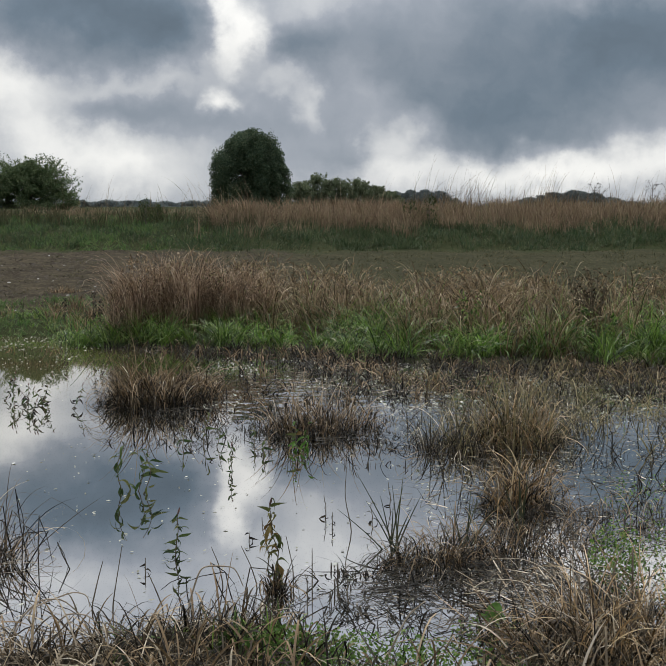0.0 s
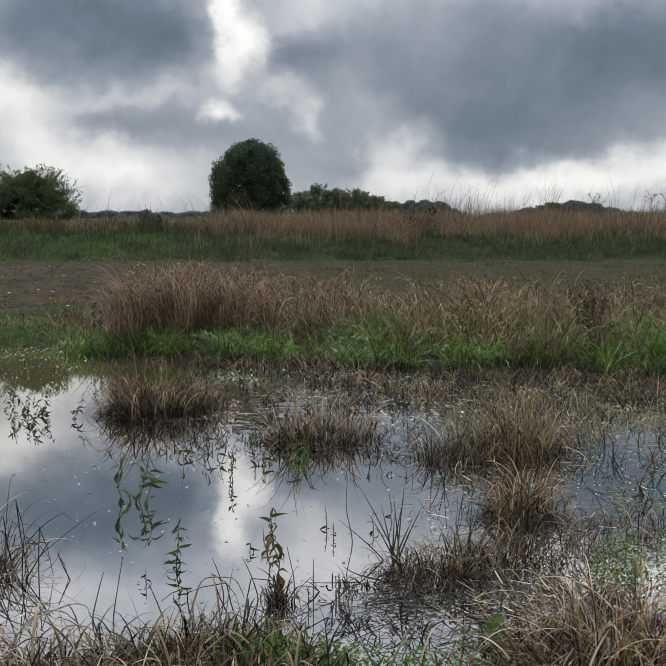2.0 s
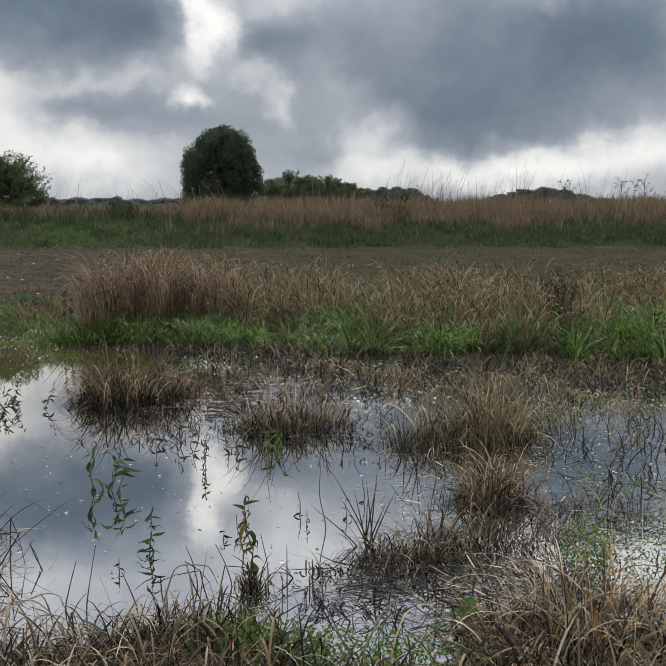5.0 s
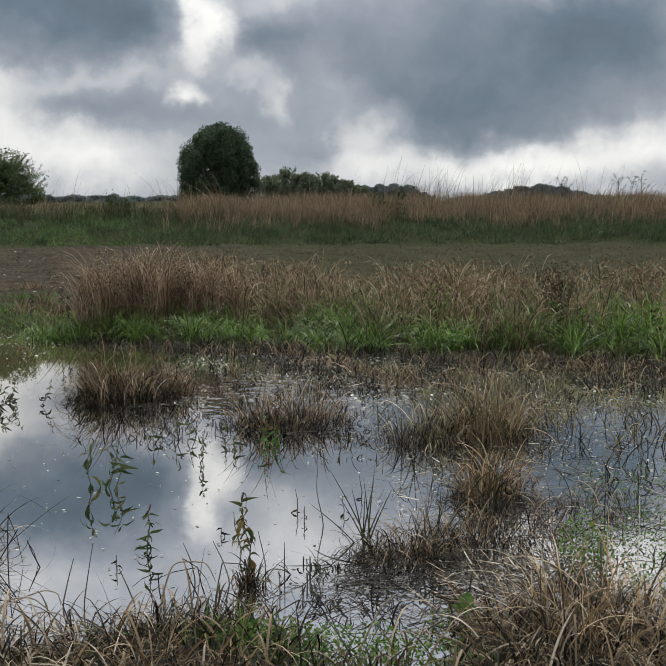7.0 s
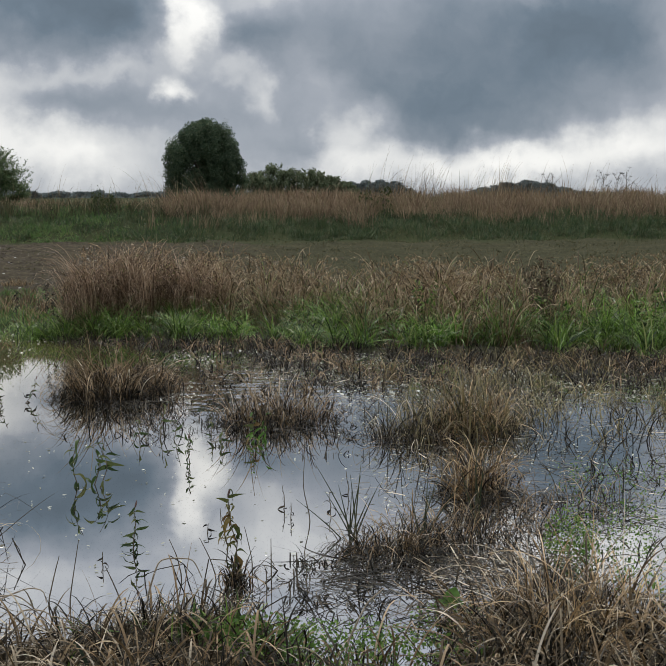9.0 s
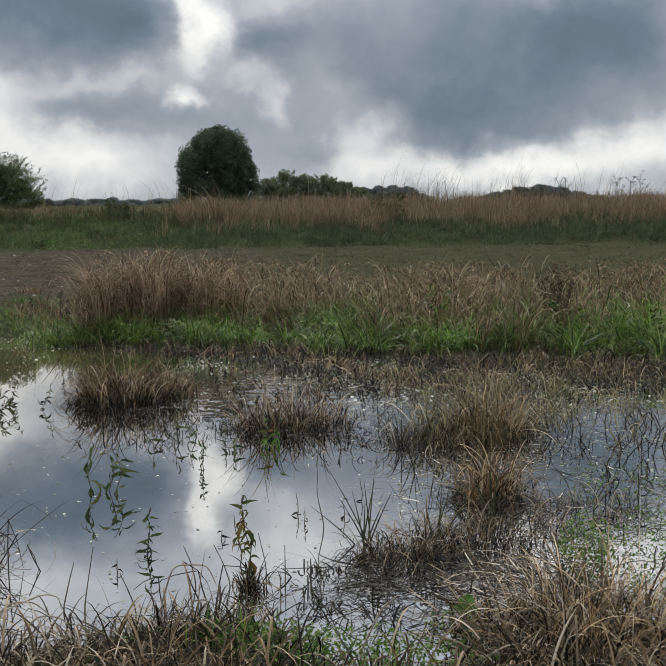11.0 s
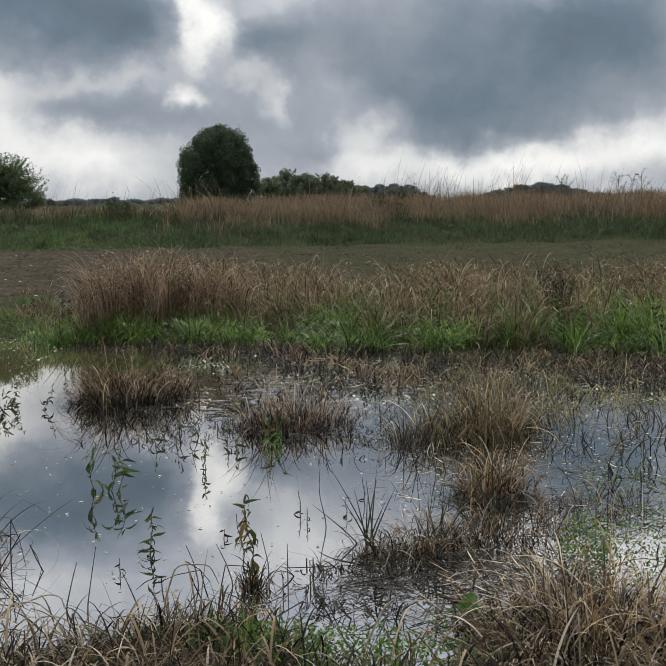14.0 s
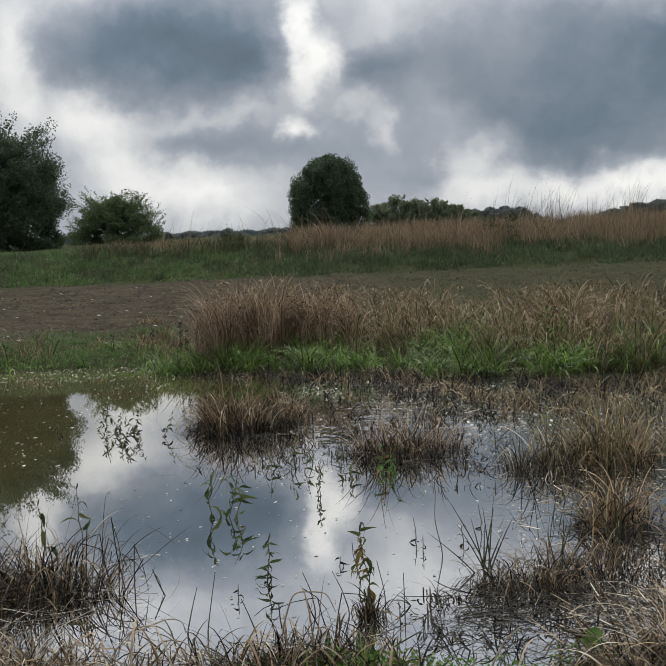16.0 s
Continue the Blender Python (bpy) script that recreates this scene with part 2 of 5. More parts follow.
RUSSET = leaf_material("russet_grass", [(0.0, (0.035, 0.022, 0.014)), (0.45, (0.2, 0.138, 0.092)), (0.8, (0.42, 0.31, 0.215)), (1.0, (0.66, 0.53, 0.4))], 0.3, 0.6, (2.2, 0.5), tint=(0.53, 0.5, 0.48))
GOLD = leaf_material("golden_dead_stem", [(0.0, (0.045, 0.028, 0.012)), (0.4, (0.2, 0.13, 0.062)), (0.75, (0.4, 0.28, 0.15)), (1.0, (0.64, 0.5, 0.32))], 0.2, 0.55, tint=(0.53, 0.5, 0.45))
STARWORT = leaf_material("starwort_leaf", [(0.0, (0.05, 0.1, 0.024)), (0.6, (0.11, 0.2, 0.04)), (1.0, (0.25, 0.32, 0.1))], 0.4)
PALE_FLECK = leaf_material("pale_leaf_and_glint", [(0.0, (0.1, 0.095, 0.06)), (0.45, (0.26, 0.26, 0.19)), (1.0, (0.46, 0.46, 0.38))], 0.1, 0.4, wet=0.3)
GREENLEAF = leaf_material("dock_leaf", [(0.0, (0.065, 0.135, 0.026)), (1.0, (0.095, 0.18, 0.034))], 0.4, 0.45)
RUSHGREEN = leaf_material("bulrush_blade", [(0.0, (0.035, 0.045, 0.022)), (1.0, (0.09, 0.095, 0.05))], 0.1, 0.5)
MUDLUMP = plain_material("mud_lump", (0.03, 0.022, 0.014), (0.09, 0.068, 0.045), 6, 0.95)
STONE = plain_material("pale_stone", (0.3, 0.29, 0.27), (0.5, 0.49, 0.46), 10, 0.8)
SPIKE = plain_material("flower_spike", (0.08, 0.05, 0.04), (0.16, 0.09, 0.08), 90)
INSECT = plain_material("insect_shell", (0.012, 0.016, 0.02), (0.03, 0.04, 0.05), 200, 0.3, 0.1)
STALK = plain_material("weed_stem", (0.06, 0.05, 0.03), (0.13, 0.1, 0.06), 30)
DRYSTALK = plain_material("dry_straw", (0.25, 0.19, 0.13), (0.48, 0.4, 0.3), 25)
BARK = plain_material("bark", (0.04, 0.035, 0.03), (0.11, 0.095, 0.08), 12)


def water_material():
    m, nt, bsdf, out = shader("pond_water")
    geo = nt.nodes.new("ShaderNodeNewGeometry")
    murk = noise_node(nt, geo.outputs["Position"], 0.6, 4.0)
    apart = nt.nodes.new("ShaderNodeSeparateXYZ")
    nt.links.new(geo.outputs["Position"], apart.inputs[0])
    muddy = nt.nodes.new("ShaderNodeMapRange")
    nt.links.new(apart.outputs[0], muddy.inputs[0])
    muddy.inputs[1].default_value, muddy.inputs[2].default_value = -1.6, -3.4
    clear = ramp_node(nt, murk, [(0.3, (0.026, 0.026, 0.021)), (0.7, (0.046, 0.045, 0.036))])
    silt = ramp_node(nt, murk, [(0.3, (0.12, 0.104, 0.045)), (0.7, (0.18, 0.155, 0.07))])
    nt.links.new(mixed(nt, muddy.outputs[0], clear, silt), bsdf.inputs["Base Color"])
    bsdf.inputs["Specular IOR Level"].default_value = 0.0
    gloss = nt.nodes.new("ShaderNodeBsdfGlossy")
    gloss.inputs["Roughness"].default_value = 0.015
    fres = nt.nodes.new("ShaderNodeFresnel")
    fres.inputs["IOR"].default_value = 1.33
    sheen = nt.nodes.new("ShaderNodeMath")
    sheen.operation, sheen.use_clamp = "MULTIPLY_ADD", True
    nt.links.new(fres.outputs[0], sheen.inputs[0])
    sheen.inputs[1].default_value, sheen.inputs[2].default_value = 0.2, 0.84
    less = nt.nodes.new("ShaderNodeMath")
    less.operation = "MULTIPLY_ADD"
    nt.links.new(muddy.outputs[0], less.inputs[0])
    less.inputs[1].default_value = -0.14
    nt.links.new(sheen.outputs[0], less.inputs[2])
    mix = nt.nodes.new("ShaderNodeMixShader")
    nt.links.new(less.outputs[0], mix.inputs[0])
    nt.links.new(bsdf.outputs[0], mix.inputs[1])
    nt.links.new(gloss.outputs[0], mix.inputs[2])
    nt.links.new(mix.outputs[0], out.inputs[0])
    # stirred water among the far stems, a still mirror elsewhere
    sep = nt.nodes.new("ShaderNodeSeparateXYZ")
    nt.links.new(geo.outputs["Position"], sep.inputs[0])
    far = nt.nodes.new("ShaderNodeMapRange")
    nt.links.new(sep.outputs[1], far.inputs[0])
    far.inputs[1].default_value, far.inputs[2].default_value = 7.4, 9.5
    side = nt.nodes.new("ShaderNodeMapRange")
    nt.links.new(sep.outputs[0], side.inputs[0])
    side.inputs[1].default_value, side.inputs[2].default_value = -1.6, -0.6
    stir = nt.nodes.new("ShaderNodeMath")
    stir.operation = "MULTIPLY"
    nt.links.new(far.outputs[0], stir.inputs[0])
    nt.links.new(side.outputs[0], stir.inputs[1])
    brush = nt.nodes.new("ShaderNodeMapRange")
    nt.links.new(sep.outputs[0], brush.inputs[0])
    brush.inputs[1].default_value, brush.inputs[2].default_value = 0.5, 1.3
    brush.inputs[4].default_value = 0.09
    most = nt.nodes.new("ShaderNodeMath")
    most.operation = "MAXIMUM"
    nt.links.new(stir.outputs[0], most.inputs[0])
    nt.links.new(brush.outputs[0], most.inputs[1])
    size = nt.nodes.new("ShaderNodeMath")
    size.operation = "MULTIPLY_ADD"
    nt.links.new(most.outputs[0], size.inputs[0])
    size.inputs[1].default_value, size.inputs[2].default_value = 0.5, 0.004
    bp = nt.nodes.new("ShaderNodeBump")
    bp.inputs["Distance"].default_value = 0.02
    nt.links.new(size.outputs[0], bp.inputs["Strength"])
    nt.links.new(noise_node(nt, geo.outputs["Position"], 5.5, 1.5), bp.inputs["Height"])
    nt.links.new(bp.outputs[0], gloss.inputs["Normal"])
    return m


def ground_material():
    m, nt, bsdf, out = shader("meadow_ground")
    geo = nt.nodes.new("ShaderNodeNewGeometry")
    pos = geo.outputs["Position"]
    fine = noise_node(nt, pos, 9.0, 8.0, 0.7)
    broad = noise_node(nt, pos, 0.35, 5.0)
    wide = nt.nodes.new("ShaderNodeMapping")
    wide.inputs["Scale"].default_value = (0.8, 1.3, 1.0)
    nt.links.new(pos, wide.inputs["Vector"])
    clod = noise_node(nt, wide.outputs[0], 1.1, 6.0, 0.65)
    mud = ramp_node(nt, fine, [(0.3, (0.028, 0.022, 0.016)), (0.55, (0.07, 0.058, 0.039)), (0.75, (0.15, 0.128, 0.09))])
    mud = mixed(nt, 0.75, mud, ramp_node(nt, clod, [(0.35, (0.25, 0.25, 0.25)), (0.65, (0.72, 0.71, 0.68))]), "OVERLAY")
    turf = ramp_node(nt, fine, [(0.3, (0.022, 0.03, 0.012)), (0.55, (0.045, 0.052, 0.022)), (0.75, (0.1, 0.085, 0.048))])
    sep = nt.nodes.new("ShaderNodeSeparateXYZ")
    nt.links.new(pos, sep.inputs[0])
    # grazed bare belt between the shore and the bank
    wob = nt.nodes.new("ShaderNodeMath")
    wob.operation = "MULTIPLY_ADD"
    nt.links.new(broad, wob.inputs[0])
    wob.inputs[1].default_value = 6.0
    nt.links.new(sep.outputs[1], wob.inputs[2])
    belt = []
    for lo, hi in ((21.0, 22.5), (38.5, 36.5)):
        r = nt.nodes.new("ShaderNodeMapRange")
        nt.links.new(wob.outputs[0], r.inputs[0])
        r.inputs[1].default_value, r.inputs[2].default_value = lo, hi
        belt.append(r.outputs[0])
    both = nt.nodes.new("ShaderNodeMath")
    both.operation = "MULTIPLY"
    nt.links.new(belt[0], both.inputs[0])
    nt.links.new(belt[1], both.inputs[1])
    wet = nt.nodes.new("ShaderNodeMapRange")
    nt.links.new(sep.outputs[1], wet.inputs[0])
    wet.inputs[1].default_value, wet.inputs[2].default_value = 13.0, 10.5
    left = nt.nodes.new("ShaderNodeMapRange")
    nt.links.new(sep.outputs[0], left.inputs[0])
    left.inputs[1].default_value, left.inputs[2].default_value = 1.0, -6.0
    left.inputs[3].default_value, left.inputs[4].default_value = 0.5, 1.0
    leftmost = nt.nodes.new("ShaderNodeMath")
    leftmost.operation = "MULTIPLY"
    nt.links.new(both.outputs[0], leftmost.inputs[0])
    nt.links.new(left.outputs[0], leftmost.inputs[1])
    bare = nt.nodes.new("ShaderNodeMath")
    bare.operation = "MAXIMUM"
    nt.links.new(leftmost.outputs[0], bare.inputs[0])
    nt.links.new(wet.outputs[0], bare.inputs[1])
    nt.links.new(mixed(nt, bare.outputs[0], turf, mud), bsdf.inputs["Base Color"])
    bsdf.inputs["Roughness"].default_value = 1.0
    bsdf.inputs["Specular IOR Level"].default_value = 0.04
    bp = nt.nodes.new("ShaderNodeBump")
    bp.inputs["Strength"].default_value, bp.inputs["Distance"].default_value = 0.7, 0.05
    nt.links.new(fine, bp.inputs["Height"])
    nt.links.new(bp.outputs[0], bsdf.inputs["Normal"])
    return m


def wing_material():
    m, nt, bsdf, out = shader("wing_film")
    clear = nt.nodes.new("ShaderNodeBsdfTransparent")
    bsdf.inputs["Base Color"].default_value = (0.25, 0.25, 0.22, 1)
    bsdf.inputs["Roughness"].default_value = 0.3
    mix = nt.nodes.new("ShaderNodeMixShader")
    mix.inputs[0].default_value = 0.12
    nt.links.new(clear.outputs[0], mix.inputs[1])
    nt.links.new(bsdf.outputs[0], mix.inputs[2])
    nt.links.new(mix.outputs[0], out.inputs[0])
    return m


WING = wing_material()
WATER, GROUND = water_material(), ground_material()

# mesh helpers
rng = np.random.default_rng(7)


def quad_mesh(name, verts, quads, material, smooth=False):
    verts, quads = np.asarray(verts, np.float32), np.asarray(quads, np.int32)
    me = bpy.data.meshes.new(name)
    me.vertices.add(len(verts))
    me.vertices.foreach_set("co", verts.ravel())
    me.loops.add(quads.size)
    me.loops.foreach_set("vertex_index", quads.ravel())
    me.polygons.add(len(quads))
    me.polygons.foreach_set("loop_start", np.arange(0, quads.size, 4, dtype=np.int32))
    if smooth:
        me.polygons.foreach_set("use_smooth", np.ones(len(quads), bool))
    me.update(calc_edges=True)
    me.materials.append(material)
    return me


def joined(pieces):
    verts, quads, base = [], [], 0
    for v, q in pieces:
        verts.append(v)
        quads.append(np.asarray(q) + base)
        base += len(v)
    return np.concatenate(verts), np.concatenate(quads)


MASSES = ("leafage", "seed_cluster", "seed_head", "crown", "branchwork", "leaf_mass", "dark_core", "pale_growth", "brown_growth", "fallen_litter", "stem_mass", "seed_plume", "dark_foot")


def part(name, piece, material, parent=None, label="", smooth=False):
    ob = new(name, quad_mesh(name, piece[0], piece[1], material, smooth))
    ob.parent = parent
    return tagged(ob, label, kind="stuff" if name in MASSES else "")


def interp(x, pairs):
    xs, ys = zip(*pairs)
    return np.interp(x, xs, ys)


def far_shore(x):
    return interp(x, [(-30, 18), (-7.7, 15.8), (-5.9, 16.4), (-5, 16.0), (-4, 14.7), (-1.2, 13.4), (0.7, 12.3), (2.7, 11.0), (4.1, 10.9), (6, 10.8), (30, 10.5)])


def near_shore(x):
    return interp(x, [(-30, 3), (-3, 3.6), (-1.8, 3.3), (-1.2, 3.05), (-0.75, 3.12), (-0.55, 3.3), (-0.2, 3.25), (0.05, 2.85), (0.62, 2.85), (0.85, 3.2), (1.2, 3.22), (1.4, 2.9), (1.7, 2.7), (3, 2.8), (30, 5)])


def lie(x, y):
    """The ground's height."""
    x, y = np.asarray(x, float), np.asarray(y, float)
    s, n = far_shore(x), near_shore(x)
    land = interp(y, [(13, 0.0), (16.5, 0.1), (20, 0.48), (22, 0.62), (34, 1.7), (36, 1.8), (38, 2.35), (42, 3.2), (46, 3.7), (75, 5.4), (250, 16.0), (420, 16.6), (1500, 0)])
    edge = 0.07 * np.clip((y - s) / 3, 0, 1) + 0.03
    land = np.where(y > 16.5, np.maximum(land, edge), edge)
    bed = -0.35 * np.clip(np.minimum(s - y, y - n) / 1.2, 0, 1)
    bank = 0.02 + 0.08 * np.clip((n - y) / 0.8, 0, 1)
    z = np.where(y >= s, land, np.where(y <= n, bank, bed))
    wave = 0.03 * np.sin(x * 1.7 + 0.6 * np.sin(y)) * np.cos(y * 1.3 + x * 0.4) + 0.015 * np.sin(5.1 * x + 2.2 * y) * np.sin(4.3 * y)
    return z + wave * np.clip((y - s) / 2, 0, 1) * (1 + np.clip((y - 21) / 15, 0, 3))


def blades(x, y, z, height, width, theta, curl, turn, segs=4, kink=0.0, floor=None, head=0.0):
    """Tapered, curved blades rooted at (x, y, z); theta: lean from upright, curl: further bend up the blade, turn: compass."""
    n = len(x)
    step = height / segs
    th = theta[:, None] + curl[:, None] * ((np.arange(segs)[None, :] + 0.5) / segs) ** (4.0 if head > 0 else 1.6)
    if kink > 0:
        has = rng.random(n) < kink
        at = rng.integers(1, segs, n)
        bend = rng.uniform(0.7, 1.9, n) * has
        th = th + (np.arange(segs)[None, :] >= at[:, None]) * bend[:, None]
    dr, dz = np.sin(th) * step[:, None], np.cos(th) * step[:, None]
    r = np.concatenate([np.zeros((n, 1)), np.cumsum(dr, 1)], 1)
    h = np.concatenate([np.zeros((n, 1)), np.cumsum(dz, 1)], 1)
    px, py = x[:, None] + r * np.cos(turn)[:, None], y[:, None] + r * np.sin(turn)[:, None]
    pz = z[:, None] + h
    if floor is not None:
        pz = np.maximum(pz, floor + 0.004 + 0.012 * rng.random(n)[:, None])
    s = np.linspace(0, 1, segs + 1)
    w = 0.5 * width[:, None] * (0.75 + 0.5 * s - 1.2 * s**3 + head * np.exp(-((s - 0.82) / 0.12) ** 2))[None, :]
    side = turn + np.pi / 2 + rng.normal(0, 0.7, n)
    ox, oy = w * np.cos(side)[:, None], w * np.sin(side)[:, None]
    oz = w * rng.uniform(-0.4, 0.4, n)[:, None]
    left, right = np.stack([px - ox, py - oy, pz - oz], -1), np.stack([px + ox, py + oy, pz + oz], -1)
    verts = np.stack([left, right], 2).reshape(-1, 3)
    k = np.arange(segs) * 2
    quad = np.stack([k, k + 1, k + 3, k + 2], -1)
    quads = (np.arange(n) * (segs + 1) * 2)[:, None, None] + quad[None]
    return verts, quads.reshape(-1, 4)


def tuft(n, cx, cy, rx, ry, height, width, spread=0.3, curl=0.5, kink=0.0, segs=5, ground=0.0, floor=None, vary=0.3, radial=0.35, head=0.0):
    """Blades of one clump, tangled: some lean outwards from its middle, most lean anyhow."""
    a, r = rng.uniform(0, 2 * np.pi, n), np.sqrt(rng.random(n))
    lump = 1 + 0.22 * np.sin(2 * a + cx * 5) + 0.15 * np.sin(3 * a + cy * 7)
    x, y = cx + rx * r * lump * np.cos(a), cy + ry * r * lump * np.sin(a)
    turn = np.where(rng.random(n) < radial, a + rng.normal(0, 0.6, n), rng.uniform(0, 2 * np.pi, n))
    theta = np.abs(rng.normal(0, spread, n)) + 0.25 * spread * r
    uneven = 0.8 + 0.3 * np.sin(x * 9 + cy) * np.sin(y * 8 + cx)
    h = height * uneven * np.clip(rng.normal(1 - 0.35 * r * r, vary, n), 0.2, 1.2)
    return blades(x, y, np.full(n, ground), h, width * rng.uniform(0.5, 1.25, n), theta, rng.normal(curl, 0.6, n), turn, segs, kink, floor, head)


def litter(n, cx, cy, rx, ry, length, width, top=0.02, keep=None):
    """Dead stems lying on the water or the mud, every way."""
    a, r = rng.uniform(0, 2 * np.pi, n), np.sqrt(rng.random(n))
    x, y = cx + rx * r * np.cos(a), cy + ry * r * np.sin(a)
    if keep is not None:
        k = keep(x, y) > 0.5
        x, y = x[k], y[k]
        n = len(x)
    z = np.full(n, 0.004) + top * rng.random(n)
    return blades(x, y, z, length * rng.uniform(0.4, 1.5, n), width * rng.uniform(0.5, 1.5, n),
                  rng.normal(1.5, 0.07, n), rng.normal(0, 0.15, n), rng.uniform(0, 2 * np.pi, n), 3, 0.0, 0.0)


def clumps(count, per, x0, x1, y0, y1, height, width, radius, spread=0.3, curl=0.8, kink=0.0, segs=4, keep=None, vary=0.3, head=0.0, water=False, grow=None):
    """A stand made of many small clumps, each with its own height and lean."""
    cx, cy = rng.uniform(x0, x1, count), rng.uniform(y0, y1, count)
    if keep is not None:
        k = rng.random(count) < keep(cx, cy)
        cx, cy = cx[k], cy[k]
    count = len(cx)
    tall, lean, way = np.clip(rng.normal(1, vary, count), 0.35, 1.7), np.abs(rng.normal(0, 0.18, count)), rng.uniform(0, 2 * np.pi, count)
    if grow is not None:
        tall = tall * grow(cx, cy)
    i = np.repeat(np.arange(count), per)
    n = len(i)
    a, r = rng.uniform(0, 2 * np.pi, n), np.abs(rng.normal(0, 0.6, n))
    x, y = cx[i] + radius * r * np.cos(a), cy[i] + radius * r * np.sin(a)
    dx, dy = lean[i] * np.cos(way[i]) + spread * rng.normal(size=n) + 0.2 * r * np.cos(a), lean[i] * np.sin(way[i]) + spread * rng.normal(size=n) + 0.2 * r * np.sin(a)
    z = np.zeros(n) - 0.01 if water else np.maximum(lie(x, y), 0) - 0.01
    return blades(x, y, z, height * np.minimum(tall[i], 1.3) * np.clip(rng.normal(0.9, 0.2, n), 0.3, 1.2), width * rng.uniform(0.5, 1.9, n), np.hypot(dx, dy), np.abs(rng.normal(curl, 0.5, n)),
                  np.arctan2(dy, dx), segs, kink, None, head)


def field(n, x0, x1, y0, y1, height, width, theta=0.15, curl=0.5, kink=0.0, segs=4, keep=None, wind=None, vary=0.25):
    """A stand of blades over a stretch of ground."""
    x, y = rng.uniform(x0, x1, n), rng.uniform(y0, y1, n)
    if keep is not None:
        k = rng.random(n) < keep(x, y)
        x, y = x[k], y[k]
    n = len(x)
    clump = 0.75 + 0.5 * (np.sin(x * 2.1 + 3 * np.sin(y * 0.9)) * np.sin(y * 1.7 + x * 0.6) * 0.5 + 0.5)
    turn = rng.uniform(0, 2 * np.pi, n) if wind is None else rng.normal(wind, 0.9, n)
    return blades(x, y, np.maximum(lie(x, y), -0.02), height * clump * np.clip(rng.normal(1, vary, n), 0.3, 1.7), width * rng.uniform(0.6, 1.4, n),
                  np.abs(rng.normal(theta, 0.15, n)), rng.normal(curl, 0.4, n), turn, segs, kink)


def tube(points, radii, sides=6):
    pts, radii = np.asarray(points, float), np.asarray(radii, float)
    d = np.gradient(pts, axis=0)
    d /= np.linalg.norm(d, axis=1, keepdims=True)
    ref = np.array([0.31, 0.87, 0.38])
    u = np.cross(d, ref)
    u /= np.linalg.norm(u, axis=1, keepdims=True)
    v = np.cross(d, u)
    a = np.arange(sides) * 2 * np.pi / sides
    ring = pts[:, None] + radii[:, None, None] * (np.cos(a)[None, :, None] * u[:, None] + np.sin(a)[None, :, None] * v[:, None])
    k, m = np.meshgrid(np.arange(len(pts) - 1), np.arange(sides), indexing="ij")
    m2 = (m + 1) % sides
    return ring.reshape(-1, 3), np.stack([k * sides + m, k * sides + m2, (k + 1) * sides + m2, (k + 1) * sides + m], -1).reshape(-1, 4)


def leaf_cloud(centres, size, stretch=1.7, upward=0.3):
    """Small pointed leaves at the centres, each at its own slant."""
    n = len(centres)
    d = rng.normal(size=(n, 3))
    d[:, 2] -= upward
    d /= np.linalg.norm(d, axis=1, keepdims=True)
    e = np.cross(d, rng.normal(size=(n, 3)))
    e /= np.linalg.norm(e, axis=1, keepdims=True)
    s = size * rng.uniform(0.6, 1.4, n)[:, None]
    tip, wide = d * s * stretch * 0.5, e * s * 0.5
    verts = np.stack([centres - tip, centres + wide, centres + tip, centres - wide], 1).reshape(-1, 3)
    return verts, np.arange(n * 4).reshape(-1, 4)


def stuff(name, piece, material, label, category):
    return tagged(part(name, piece, material), label, category, kind="stuff")


# ground and water
def make_ground():
    half = np.concatenate([np.arange(0, 12, 0.3), np.arange(12, 60, 1.5), np.array([60, 80, 110, 160, 240, 400, 700, 1200, 2000])])
    xs = np.concatenate([-half[:0:-1], half])
    ys = np.concatenate([np.array([-900, -300, -100, -40, -15, -6, -3, -1]), np.arange(0, 50, 0.25), np.arange(50, 80, 2), np.array([80, 95, 120, 150, 190, 230, 250, 280, 330, 420, 600, 1000, 1500, 2400])])
    gx, gy = np.meshgrid(xs, ys)
    verts = np.stack([gx, gy, lie(gx, gy)], -1).reshape(-1, 3)
    j, i = np.meshgrid(np.arange(len(ys) - 1), np.arange(len(xs) - 1), indexing="ij")
    k = j * len(xs) + i
    quads = np.stack([k, k + 1, k + 1 + len(xs), k + len(xs)], -1).reshape(-1, 4)
    tagged(part("ground", (verts, quads), GROUND, smooth=True), "muddy and grassy ground sloping up from the pond", "ground", kind="structure")
    v = np.array([[-34, 1, 0], [34, 1, 0], [34, 22, 0], [-34, 22, 0]], float)
    tagged(part("water", (v, [[0, 1, 2, 3]]), WATER), "still pond water mirroring the grey clouds", "water", kind="structure")


make_ground()

# far side of the pond: shore grass
def wavy(x, y, a=1.9, b=1.1):
    """0.1 to 1: patches that come and go over the ground."""
    return np.clip(0.55 + 0.5 * np.sin(x * a + 1.3 * np.sin(y * b)) + 0.35 * np.sin(x * a * 2.3 + y), 0.1, 1)


def past_shore(x, y, start, stop, soft=0.6):
    d = y - far_shore(x)
    return np.clip((d - start) / soft, 0, 1) * np.clip((stop - d) / soft, 0, 1)


